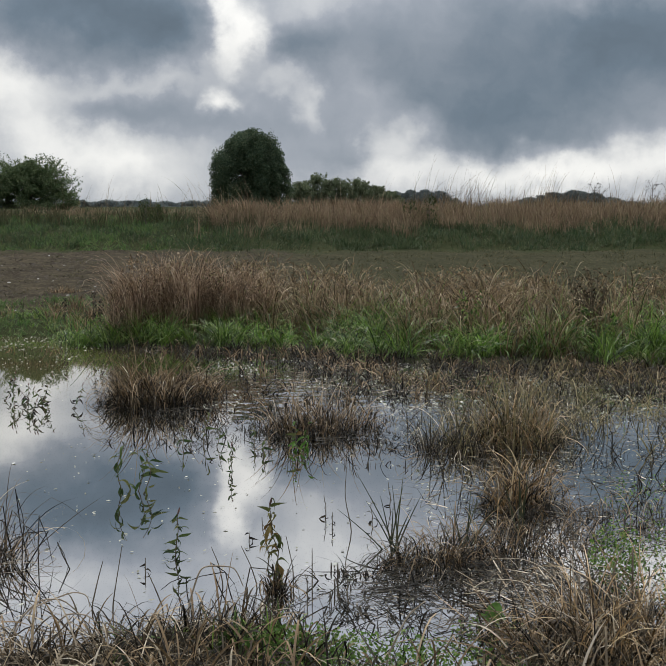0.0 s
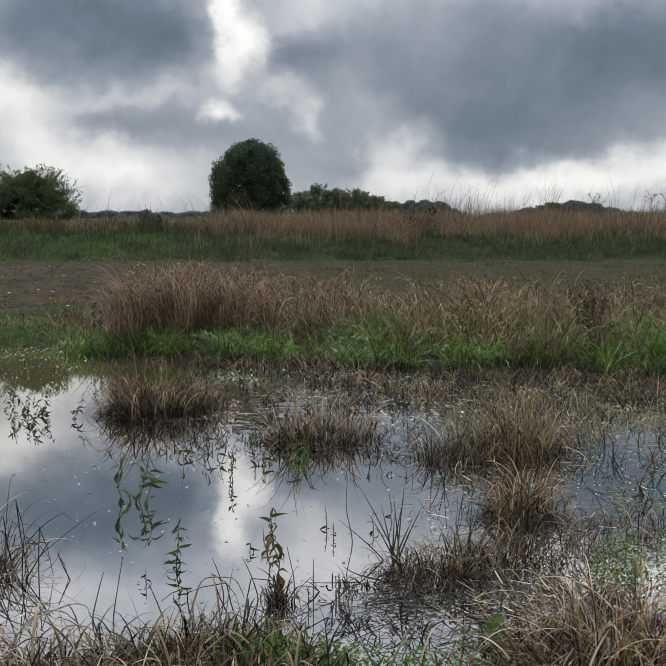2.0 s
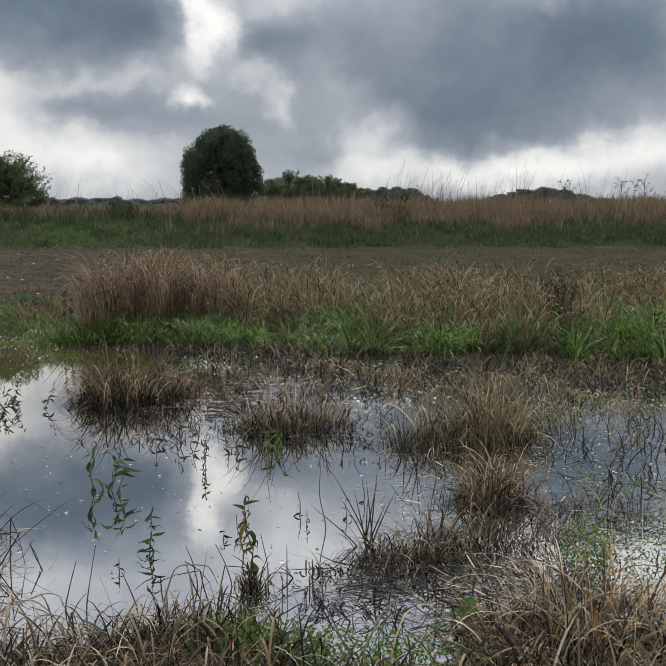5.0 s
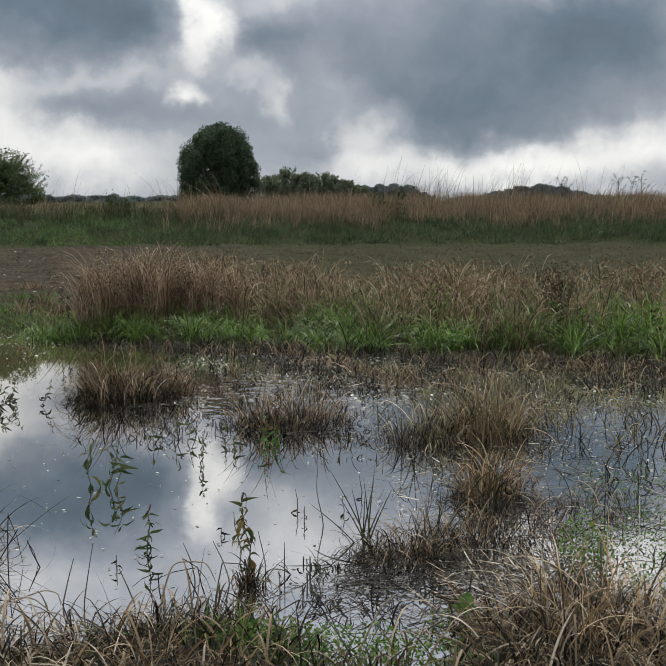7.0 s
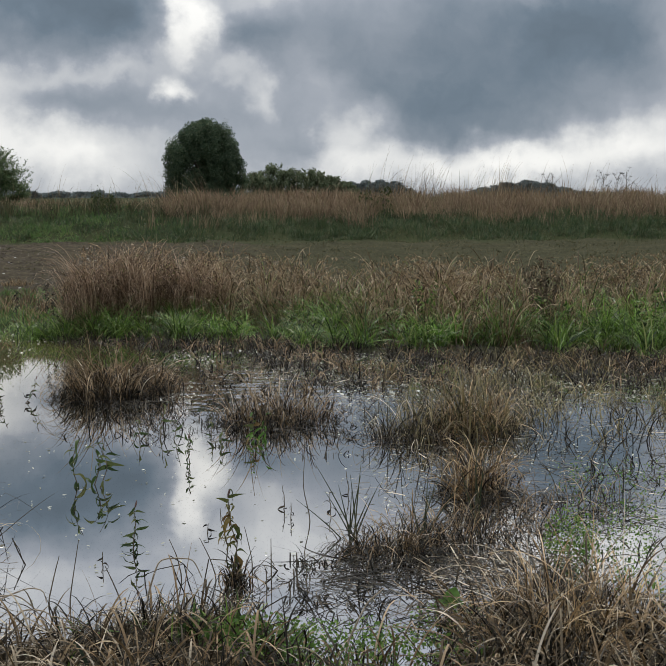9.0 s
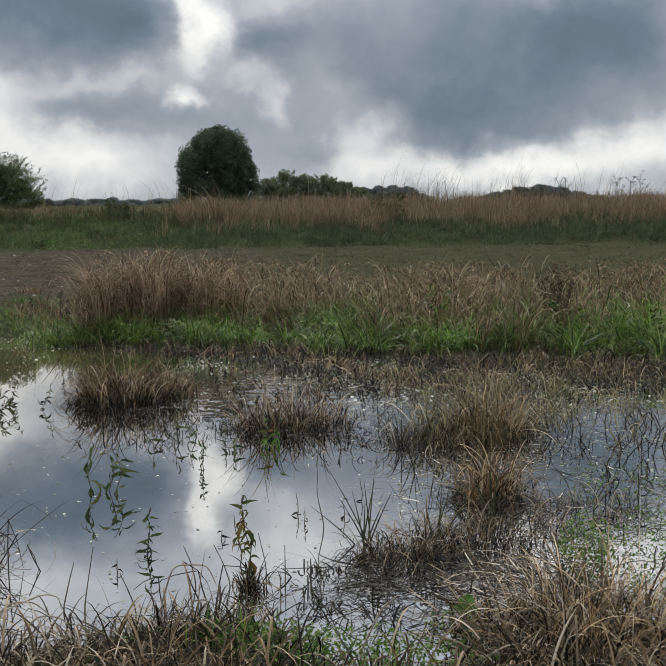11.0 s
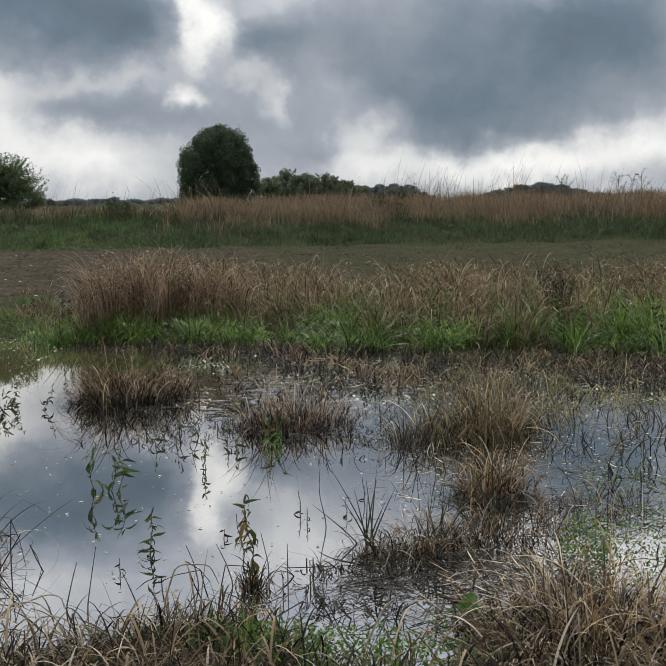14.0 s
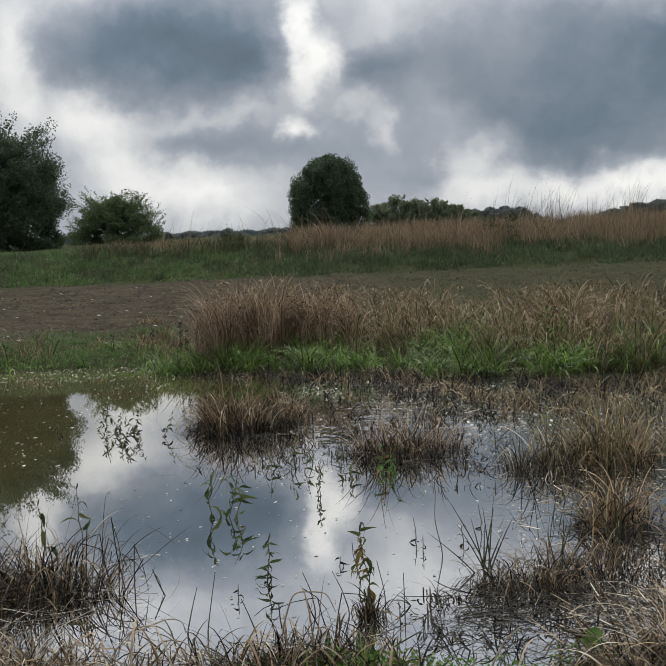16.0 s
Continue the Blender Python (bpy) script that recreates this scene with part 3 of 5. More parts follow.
def plumes(n, x0, x1, y0, y1, height, keep):
    """Nodding seed heads, each a spray of small husks on the top of a stalk."""
    x, y = rng.uniform(x0, x1, n), rng.uniform(y0, y1, n)
    k = rng.random(n) < keep(x, y)
    x, y = x[k], y[k]
    n, m = len(x), 12
    a, h = rng.uniform(0, 2 * np.pi, n), height * np.clip(rng.normal(0.92, 0.2, n), 0.45, 1.3)
    t = rng.random((n, m))
    out = 0.05 * t + 0.1 * t**2
    c = np.stack([x[:, None] + out * np.cos(a)[:, None], y[:, None] + out * np.sin(a)[:, None], lie(x, y)[:, None] + h[:, None] + 0.16 * t - 0.12 * t**2], -1) + rng.normal(0, 0.012, (n, m, 3))
    return leaf_cloud(c.reshape(-1, 3), 0.017, 2.6, -0.5)


def shore_stand():
    tall = lambda x, y: np.clip((x + 4.0) / 0.5, 0, 1)
    rise = lambda x, y: np.clip(0.42 + 0.17 * (y - far_shore(x)), 0.45, 1.12)
    dull = lambda x, y: np.where((x > 2.5) & (x < 4.0), 0.3, 1.0)
    v = clumps(1250, 52, -4.4, 8, 10.6, 17, 0.64, 0.0105, 0.13, 0.42, 1.7, 0.2, 5, keep=lambda x, y: tall(x, y) * past_shore(x, y, -0.1, 3.0) * wavy(x, y) ** 1.4 * dull(x, y))
    stuff("shore_grass", v, GREEN, "green curling blades of grass along the water's edge", "grass")
    v = joined([clumps(9, 60, 1.95, 2.5, 12.2, 12.9, 0.5, 0.013, 0.12, 0.4, 1.5), clumps(8, 50, -1.2, -0.6, 13.9, 14.4, 0.36, 0.012, 0.12, 0.45, 1.5), clumps(12, 50, 4.3, 5.2, 12.0, 13.2, 0.6, 0.013, 0.16, 0.4, 1.5)])
    stuff("lush_grass_tufts", v, LIME, "fresh lime green grass tufts on the shore", "grass")
    v = clumps(2900, 28, -4.0, 8, 11.5, 20, 1.0, 0.0066, 0.19, 0.2, 1.9, 0.25, 8, keep=lambda x, y: tall(x, y) * past_shore(x, y, 0.9, 5.6, 1.2) * (0.2 + 0.8 * wavy(x + 2, y)) * np.where((x > 4.2) | ((x > -1.15) & (x < -0.45)), 0.3, 1.0), head=1.0, vary=0.3, grow=rise)
    v = joined([v, plumes(6500, -4.0, 8, 13.0, 19.0, 0.86, lambda x, y: tall(x, y) * past_shore(x, y, 2.4, 5.6, 1.2) * wavy(x + 2, y))])
    stuff("tall_dry_grass", v, BROWN, "tall pale brown seeding grass behind the green shore", "grass")
    # low dark stems paint the shaded gaps of the dry stand
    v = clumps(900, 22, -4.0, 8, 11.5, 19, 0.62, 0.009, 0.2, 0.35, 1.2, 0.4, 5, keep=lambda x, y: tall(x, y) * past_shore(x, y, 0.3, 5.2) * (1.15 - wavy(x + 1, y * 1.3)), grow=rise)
    stuff("shaded_dead_grass", v, WITHERED_AND_SHADE, "dark stems standing for the shade low in the dry stand", "grass")
    v = clumps(1200, 30, -4.0, 8, 11, 18, 0.92, 0.0105, 0.17, 0.36, 1.6, 0.2, 5, keep=lambda x, y: tall(x, y) * past_shore(x, y, 0.8, 4.4) * (1.1 - wavy(x + 2, y)), grow=rise)
    stuff("mixed_green_grass", v, GREEN, "dull green grass mixed into the dry stand", "grass")
    v = clumps(520, 34, 4.0, 8, 11, 17.0, 0.95, 0.012, 0.2, 0.42, 1.6, 0.2, 5, keep=lambda x, y: past_shore(x, y, 0.3, 4.5) * wavy(x * 1.5, y), grow=rise)
    stuff("bright_reed_grass", v, GREEN, "tall bright green reed grass by the shore", "grass")
    v = clumps(480, 14, -4.4, 8, 10.2, 15.5, 0.28, 0.0085, 0.14, 0.5, 1.6, 0.35, 5, keep=lambda x, y: tall(x, y) * past_shore(x, y, -0.9, 0.7))
    stuff("waterside_dead_grass", v, RUST, "brown dying grass bent over the water line", "grass")
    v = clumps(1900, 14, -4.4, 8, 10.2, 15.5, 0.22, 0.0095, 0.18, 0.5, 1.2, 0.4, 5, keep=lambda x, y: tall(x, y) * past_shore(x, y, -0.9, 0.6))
    stuff("rotten_waterside_stems", v, DARKSTEM, "dark stems at the water line", "grass")
    for cx, cy, rx, h, n in [(-3.3, 15.3, 0.5, 1.42, 2600), (-2.5, 15.5, 0.62, 1.45, 3200), (-1.7, 15.8, 0.55, 1.32, 2400)]:
        base = tagged(new("reed_grass_tussock"), "large reddish brown tussock of dead reed grass", "grass tussock", "reed grass tussocks")
        base.location = (cx, cy, 0.04)
        part("stem_mass", tuft(int(n * 1.1), 0, 0, rx, 0.6, h, 0.0078, 0.13, 2.0, 0.14, 10, head=0.5, radial=0.2), RUSSET, base)
        k = n // 12
        a, r = rng.uniform(0, 2 * np.pi, k), np.sqrt(rng.random(k)) * 1.05
        top = h * (0.93 - 0.3 * r**2) * np.clip(rng.normal(0.84, 0.17, k), 0.35, 1.1)
        c = np.stack([rx * r * np.cos(a), 0.6 * r * np.sin(a), top], -1)[:, None] + rng.normal(0, 1, (k, 9, 3)) * np.array([0.014, 0.014, 0.04])
        part("seed_plume", leaf_cloud(c.reshape(-1, 3), 0.017, 2.8, -0.5), BROWN, base, "pale fluffy seed heads")
        # dark brown stems put shade at the tussock's foot
        part("dark_foot", tuft(n // 4, 0, -0.1, rx * 1.05, 0.65, h * 0.45, 0.009, 0.35, 0.9, 0.3, 5), WITHERED_AND_SHADE, base, "dark stems standing for the shade at the foot")
    v = clumps(170, 40, -4.0, -0.6, 13.2, 15.4, 0.5, 0.0105, 0.16, 0.45, 1.6, 0.2, 5, keep=lambda x, y: past_shore(x, y, 0.0, 0.9, 0.3) * wavy(x * 1.6, y))
    v = joined([v, clumps(34, 40, -4.3, -2.6, 14.4, 15.0, 0.55, 0.0105, 0.16, 0.4, 1.5, 0.2, 5)])
    stuff("tussock_foot_grass", v, GREEN, "green blades growing before the reed tussocks", "grass")
    v = clumps(1300, 16, -14, -3.4, 14.2, 21, 0.2, 0.011, 0.18, 0.5, 1.3, keep=lambda x, y: past_shore(x, y, -0.3, 2.4) * np.maximum(wavy(x * 0.6, y), past_shore(x, y, -0.3, 0.6)))
    stuff("short_shore_grass", v, GREEN, "short green grass on the grazed muddy shore", "grass")
    v = clumps(2200, 16, -14, -3.4, 14.2, 21, 0.17, 0.01, 0.22, 0.6, 0.9, keep=lambda x, y: past_shore(x, y, -0.3, 4.4) * np.maximum(1.1 - wavy(x * 0.6, y), past_shore(x, y, -0.3, 0.6)))
    stuff("dull_shore_grass", v, MEADOW, "dull grazed grass on the muddy shore", "grass")
    v = clumps(300, 20, -14, -4.5, 15.5, 19.5, 0.36, 0.0085, 0.2, 0.32, 1.3, 0.2, 6, keep=lambda x, y: past_shore(x, y, 0.3, 2.8) * np.clip(1.25 - 1.2 * wavy(x * 0.9, y), 0, 1), head=0.8)
    stuff("shore_dry_tufts", v, RUST, "thin brown grass tufts on the muddy shore", "grass")
    v = clumps(7000, 13, -16, 18, 18.5, 38.5, 0.1, 0.016, 0.36, 0.95, 0.9, segs=3, keep=lambda x, y: np.clip(0.3 + (x + 5) / 5, 0.4, 1) * np.maximum(wavy(x * 0.7, y * 1.7), np.clip((y - 34) / 2, 0, 1)))
    stuff("grazed_turf", v, TURF, "short trampled brown and olive turf", "grass")
    v = tuft(260, -6.5, 21.6, 0.45, 0.3, 0.24, 0.012, 0.6, 0.8, 0.3, 4, float(lie(-6.5, 21.6)))
    tagged(part("dead_bracken_tuft", v, RUST), "dark brown dead tuft on the bare mud", "grass tussock")


shore_stand()


def shore_weed(x, y, h, wide):
    base = tagged(new("shore_weed"), "bushy green leafy weed in the shore grass", "weed", "weeds on the shore")
    base.location = (x, y, float(lie(x, y)))
    k = max(30, int(170 * h * wide))
    for i in range(4):
        a = i * 1.7 + x
        tip = np.array([wide * 0.5 * math.cos(a), 0.1 * math.sin(a), h * rng.uniform(0.75, 1.05)])
        path = np.stack([tip * t + np.array([0.02 * math.sin(5 * t), 0, 0]) for t in np.linspace(0, 1, 5)])
        stem = part("stem", tube(path, np.linspace(0.006, 0.002, 5), 4), STALK, base)
        t = rng.uniform(0.15, 1.0, k)
        c = tip * t[:, None] + rng.normal(0, 1, (k, 3)) * np.array([0.07, 0.05, 0.04]) * (1.2 - 0.7 * t)[:, None]
        part("leafage", leaf_cloud(c, 0.022, 3.2, 0.0), GREEN, stem)


for wx, wd, wh, ww in [(-2.6, 0.4, 0.35, 0.4), (-0.9, 0.5, 0.45, 0.5), (0.2, 0.9, 0.5, 0.4), (1.75, 0.6, 0.45, 0.6), (2.0, 1.6, 0.9, 0.4), (3.7, 1.4, 0.7, 0.6), (4.9, 1.0, 0.8, 0.6)]:
    shore_weed(wx, float(far_shore(wx)) + wd, wh, ww)


def bank_stand():
    drift = lambda x, y: 0.35 + 0.65 * np.clip(0.5 + np.sin(x * 0.8 + np.sin(y)) + 0.4 * np.sin(x * 2.3), 0, 1)
    v = clumps(4300, 26, -8, 30, 37.6, 46, 0.78, 0.011, 0.45, 0.18, 1.1, keep=lambda x, y: np.clip((x + 6.4) / 2.0, 0, 1) * drift(x, y) * np.clip((y - 37.6) / 4, 0.02, 1) ** 1.5, head=0.8, vary=0.4)
    stuff("bank_dry_grass", v, TAWNY, "tall russet dry grass crowning the bank", "grass")
    v = clumps(6000, 20, -30, 30, 35.0, 43.5, 0.36, 0.018, 0.5, 0.45, 0.9, segs=3, keep=lambda x, y: np.clip((y - 35 + 0.8 * np.sin(x * 0.9) + 0.5 * np.sin(x * 2.7)) / 2.5, 0, 1) * np.where(x < -6, 0.55, np.clip((44 - y) / 5, 0.12, 1)), vary=0.45)
    stuff("bank_green_grass", v, DUSK, "dark green rough grass on the bank", "grass")
    v = clumps(3600, 20, -30, -4, 35.5, 45, 0.26, 0.018, 0.6, 0.5, 0.9, segs=3, keep=lambda x, y: np.clip((-4 - x) / 5, 0, 1) * wavy(x * 0.6, y * 1.4), vary=0.5)
    stuff("left_bank_meadow", v, MEADOW, "mid-green meadow grass on the bank", "grass")
    v = clumps(340, 16, -17, -4.5, 41.5, 47, 0.4, 0.013, 0.5, 0.25, 0.9, head=0.6, keep=lambda x, y: drift(x * 1.1, y) * np.clip((y - 41) / 3, 0, 1), vary=0.4)
    stuff("bank_crest_grass", v, TAWNY, "thin dull brown grass along the crest of the bank", "grass")
    v = clumps(300, 18, -16, -3, 40, 45, 0.55, 0.014, 0.4, 0.2, 0.7, head=0.6, keep=lambda x, y: drift(x * 1.4, y))
    stuff("bank_dull_grass", v, TURF, "dull olive seeding grass on the bank", "grass")
    v = field(760, -12, 28, 41, 45, 1.5, 0.009, 0.3, 0.5, wind=0.2, keep=lambda x, y: np.clip((x + 7) / 3, 0.15, 1) * drift(x * 0.6, y), segs=6, vary=0.3)
    thin = dict(theta=0.22, curl=0.7, wind=0.3, segs=7, vary=0.3)
    v = joined([v, field(520, 3.6, 10.5, 41.5, 45, 1.75, 0.014, keep=lambda x, y: drift(x * 1.7, y), **thin), field(150, -6.3, -3.6, 41, 44, 1.7, 0.014, 0.32, 0.9, wind=2.9, segs=7, vary=0.3), field(170, 11, 17, 42, 45, 1.5, 0.013, **thin), field(90, -13, -7, 41, 45, 1.35, 0.013, **thin)])
    stuff("skyline_grass_stalks", v, BROWN, "long thin grass stalks against the sky", "grass")


bank_stand()


# trees
def tree(name, x, y, height, spread, depth, n, size, label, lobes=40, trunk=0.16, low=0.15, mat=TREE, square=0.5, tuftiness=0.22, twigs=0, peak=0.0, reach=1.0):
    """Trunk, limbs and a crown of leaf clumps set over a domed outline with gaps; square: how full the top and foot are."""
    base = new(name)
    base.location = (x, y, float(lie(x, y)) - (1.3 if y > 200 else 1.0 if y > 100 else 0.1))
    stem = [np.array([0.05 * height * math.sin(2 * t), 0.03 * height * math.sin(3 * t), height * 0.75 * t]) for t in np.linspace(0, 1, 6)]
    part("trunk", tube(stem, np.linspace(trunk, trunk * 0.25, 6), 8), BARK, base, smooth=True)
    centres, limbs = [], []
    for i in range(lobes):
        a, t = i * 2.39996 + rng.normal(0, 0.3), low + (0.97 - low) * ((i + 0.5) / lobes) ** 0.85
        k = (t - low) / (1 - low)
        girth = max(0.12, 1 - abs(2 * k - 0.85) ** 2.6 * 0.72) if k > 0.42 else 1 - (0.42 - k) * square
        girth *= 1 - peak * k
        r = girth * (rng.uniform(0.7, 1.0) if i % 3 else rng.uniform(0.1, 0.6))
        c = np.array([spread * r * math.cos(a), depth * r * math.sin(a), height * t * rng.uniform(0.94, 1.0)])
        start = np.array([0, 0, height * t * 0.55])
        limbs.append(tube([start, (start + c) / 2 + rng.normal(0, 0.03 * height, 3), c], [trunk * 0.35, trunk * 0.2, trunk * 0.05], 5))
        m = n // lobes
        p = rng.normal(size=(m, 3))
        p *= (rng.random((m, 1)) ** 0.5) / np.linalg.norm(p, axis=1, keepdims=True)
        centres.append(c + p * np.array([spread, depth, 0.6 * height]) * tuftiness * rng.uniform(0.7, 1.25))
    for i in range(twigs):
        a, t = rng.uniform(0, 2 * np.pi), rng.uniform(0.35, 0.95)
        narrow = (1.2 - t * 0.6) * (1 - peak * t * 0.8)
        c = np.array([spread * 0.8 * math.cos(a) * narrow, depth * 0.8 * math.sin(a) * narrow, height * t * (1 - 0.08 * peak)])
        d = np.array([math.cos(a), math.sin(a), rng.uniform(0.2, 1.4)]) * rng.uniform(0.1, 0.22) * spread * reach
        limbs.append(tube([c, c + d * 0.5, c + d + np.array([0, 0, -0.02 * height])], [trunk * 0.12, trunk * 0.08, trunk * 0.03], 4))
        m = int(60 * reach)
        centres.append(c + d * rng.random((m, 1)) * 1.1 + rng.normal(0, 0.018 * height, (m, 3)))
    part("branchwork", joined(limbs), BARK, base, smooth=True)
    part("crown", leaf_cloud(np.concatenate(centres), size), mat, base)
    return tagged(base, label, "bush" if "bush" in name or "shrub" in name else "weed" if "weed" in name else "tree")


tree("round_tree", -6.8, 74.6, 6.65, 3.2, 3.0, 120000, 0.078, "dense dark green round-topped tree on the meadow", 190, low=0.0, square=0.2, tuftiness=0.19, twigs=70, reach=0.7)
tree("hawthorn_bush", -36.8, 109.0, 6.6, 7.4, 4.8, 80000, 0.105, "spreading green hawthorn bush beyond the bank", 140, 0.12, mat=HAWTHORN, low=-0.04, tuftiness=0.15, twigs=240, peak=0.66, square=0.1, reach=1.25)
tree("hedgerow_tree", -28.8, 59.6, 8.4, 5.2, 4.2, 170000, 0.085, "large dark leafy tree above the bank", 150, low=-0.03, tuftiness=0.2, twigs=150, reach=1.3)
tree("hedgerow_tree", -34.4, 61.0, 12.0, 5.4, 4.4, 110000, 0.1, "tall dark leafy tree in the hedgerow", 140, low=-0.03, tuftiness=0.2, twigs=120, reach=1.3)


def far_woods():
    for x, y, h, s in [(-2.9, 79, 2.5, 1.6), (-1.4, 80, 3.2, 1.7), (0.4, 80, 3.0, 1.7), (2.2, 81, 2.9, 1.6), (3.8, 82, 2.4, 1.4), (5.2, 82, 1.9, 1.3)]:
        tree("field_shrub", x, y, h, s, 1.4, 9000, 0.075, "dull green shrub in a row behind the tall grass", 60, 0.05, low=0.02, mat=SHRUB, tuftiness=0.22, twigs=24, reach=0.8)
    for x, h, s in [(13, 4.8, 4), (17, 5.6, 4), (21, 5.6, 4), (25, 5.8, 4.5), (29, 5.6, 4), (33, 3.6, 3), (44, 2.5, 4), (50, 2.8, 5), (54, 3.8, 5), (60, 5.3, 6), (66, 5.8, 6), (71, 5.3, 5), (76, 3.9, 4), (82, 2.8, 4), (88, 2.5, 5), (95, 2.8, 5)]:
        tree("distant_tree", x, 246, h, s, 4, 9000, 0.3, "hazy distant tree on the skyline", 80, 0.2, low=0.0, mat=HAZED_TREE, tuftiness=0.2)
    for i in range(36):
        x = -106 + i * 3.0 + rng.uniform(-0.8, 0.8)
        tree("distant_hedge_tree", x, 250 + rng.uniform(-3, 3), rng.uniform(2.4, 3.2), rng.uniform(4.2, 5.6), 3, 3000, 0.36, "small distant hedge tree on the skyline", 26, 0.15, low=0.0, mat=HAZED_TREE, tuftiness=0.3, square=0.0)


far_woods()
for bx, by, bh, bs in ((4.3, 40.6, 1.5, 0.5), (3.5, 40.9, 1.2, 0.4), (-8.6, 41.0, 1.4, 0.35), (-8.1, 41.3, 1.1, 0.3)):
    tree("bank_weed", bx, by, bh, bs, 0.4, 420, 0.032, "tall withered leafy weed among the bank grass", 14, 0.016, mat=LEAF, low=0.2, tuftiness=0.35, twigs=10, reach=0.6)


# stands in the water
def tussock(x, y, label, **parts):
    """A clump in parts, each of its own piece and material."""
    base = tagged(new("sedge_tussock"), label, "sedge tussock", "tussocks in the pond")
    base.location = (x, y, 0)
    for name, (piece, mat) in parts.items():
        part(name, piece, mat, base)


def pond_stands():
    pale = lambda n, rx, ry, h, w: (tuft(n, 0, 0, rx, ry, h, w, 0.42, 1.6, 0.45, 9), STRAW)
    # dark_core: short near-black blades filling each clump's middle and foot
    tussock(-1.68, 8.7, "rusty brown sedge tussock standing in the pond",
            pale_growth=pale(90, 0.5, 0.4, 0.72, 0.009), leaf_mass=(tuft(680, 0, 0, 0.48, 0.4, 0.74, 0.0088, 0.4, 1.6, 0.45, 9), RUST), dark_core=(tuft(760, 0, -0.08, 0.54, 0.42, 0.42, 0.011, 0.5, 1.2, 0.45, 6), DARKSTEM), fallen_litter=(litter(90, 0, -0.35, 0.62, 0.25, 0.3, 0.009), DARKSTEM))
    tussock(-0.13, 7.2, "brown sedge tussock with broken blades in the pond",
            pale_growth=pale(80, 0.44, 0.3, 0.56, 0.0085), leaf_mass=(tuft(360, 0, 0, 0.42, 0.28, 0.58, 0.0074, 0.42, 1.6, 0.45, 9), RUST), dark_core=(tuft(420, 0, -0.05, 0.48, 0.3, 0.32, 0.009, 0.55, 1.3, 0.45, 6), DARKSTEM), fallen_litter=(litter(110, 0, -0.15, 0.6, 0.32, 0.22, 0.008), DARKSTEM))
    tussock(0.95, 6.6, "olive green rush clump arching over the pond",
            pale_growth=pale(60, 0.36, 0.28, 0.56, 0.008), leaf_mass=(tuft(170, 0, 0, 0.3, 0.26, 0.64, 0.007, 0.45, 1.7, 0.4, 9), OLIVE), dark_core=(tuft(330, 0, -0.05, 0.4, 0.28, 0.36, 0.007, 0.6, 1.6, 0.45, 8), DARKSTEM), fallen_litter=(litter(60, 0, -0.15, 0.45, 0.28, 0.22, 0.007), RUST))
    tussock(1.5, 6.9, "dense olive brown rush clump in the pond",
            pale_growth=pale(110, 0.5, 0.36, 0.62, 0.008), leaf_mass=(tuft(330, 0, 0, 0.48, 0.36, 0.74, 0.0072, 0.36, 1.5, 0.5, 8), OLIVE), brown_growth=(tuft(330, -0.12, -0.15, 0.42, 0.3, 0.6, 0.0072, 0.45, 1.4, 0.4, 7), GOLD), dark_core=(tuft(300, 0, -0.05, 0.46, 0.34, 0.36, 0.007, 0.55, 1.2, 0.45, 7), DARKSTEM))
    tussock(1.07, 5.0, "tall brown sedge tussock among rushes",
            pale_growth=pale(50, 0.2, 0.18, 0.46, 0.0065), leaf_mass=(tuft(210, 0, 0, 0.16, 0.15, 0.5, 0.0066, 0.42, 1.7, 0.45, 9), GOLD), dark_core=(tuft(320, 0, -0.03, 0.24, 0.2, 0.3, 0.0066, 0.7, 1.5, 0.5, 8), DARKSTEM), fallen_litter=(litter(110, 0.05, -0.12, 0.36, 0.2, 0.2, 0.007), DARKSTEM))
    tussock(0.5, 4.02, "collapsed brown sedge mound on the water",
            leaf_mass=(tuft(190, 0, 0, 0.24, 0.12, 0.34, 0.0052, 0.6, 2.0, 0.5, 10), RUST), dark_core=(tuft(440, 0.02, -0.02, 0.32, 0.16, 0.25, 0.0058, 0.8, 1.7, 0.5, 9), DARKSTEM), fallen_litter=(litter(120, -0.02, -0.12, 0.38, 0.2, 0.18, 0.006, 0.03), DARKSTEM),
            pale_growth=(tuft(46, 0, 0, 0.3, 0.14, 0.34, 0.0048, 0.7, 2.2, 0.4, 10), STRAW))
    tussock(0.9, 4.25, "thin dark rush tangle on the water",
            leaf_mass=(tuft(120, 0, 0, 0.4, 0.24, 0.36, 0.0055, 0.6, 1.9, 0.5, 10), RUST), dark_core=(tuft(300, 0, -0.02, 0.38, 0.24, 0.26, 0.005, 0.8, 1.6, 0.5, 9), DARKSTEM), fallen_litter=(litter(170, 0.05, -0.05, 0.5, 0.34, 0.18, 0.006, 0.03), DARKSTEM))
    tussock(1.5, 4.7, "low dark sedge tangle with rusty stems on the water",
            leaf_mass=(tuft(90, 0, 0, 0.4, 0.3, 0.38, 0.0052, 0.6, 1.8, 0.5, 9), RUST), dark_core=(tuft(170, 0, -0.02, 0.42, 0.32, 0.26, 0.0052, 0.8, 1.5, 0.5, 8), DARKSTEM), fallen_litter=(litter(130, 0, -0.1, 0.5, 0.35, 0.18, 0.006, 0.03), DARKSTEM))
    # rush stems laid flat side by side
    sheaf = tagged(new("flattened_rush_sheaf"), "dark rush stems flattened side by side on the water", "dead stems")
    sheaf.location = (0.36, 3.66, 0)
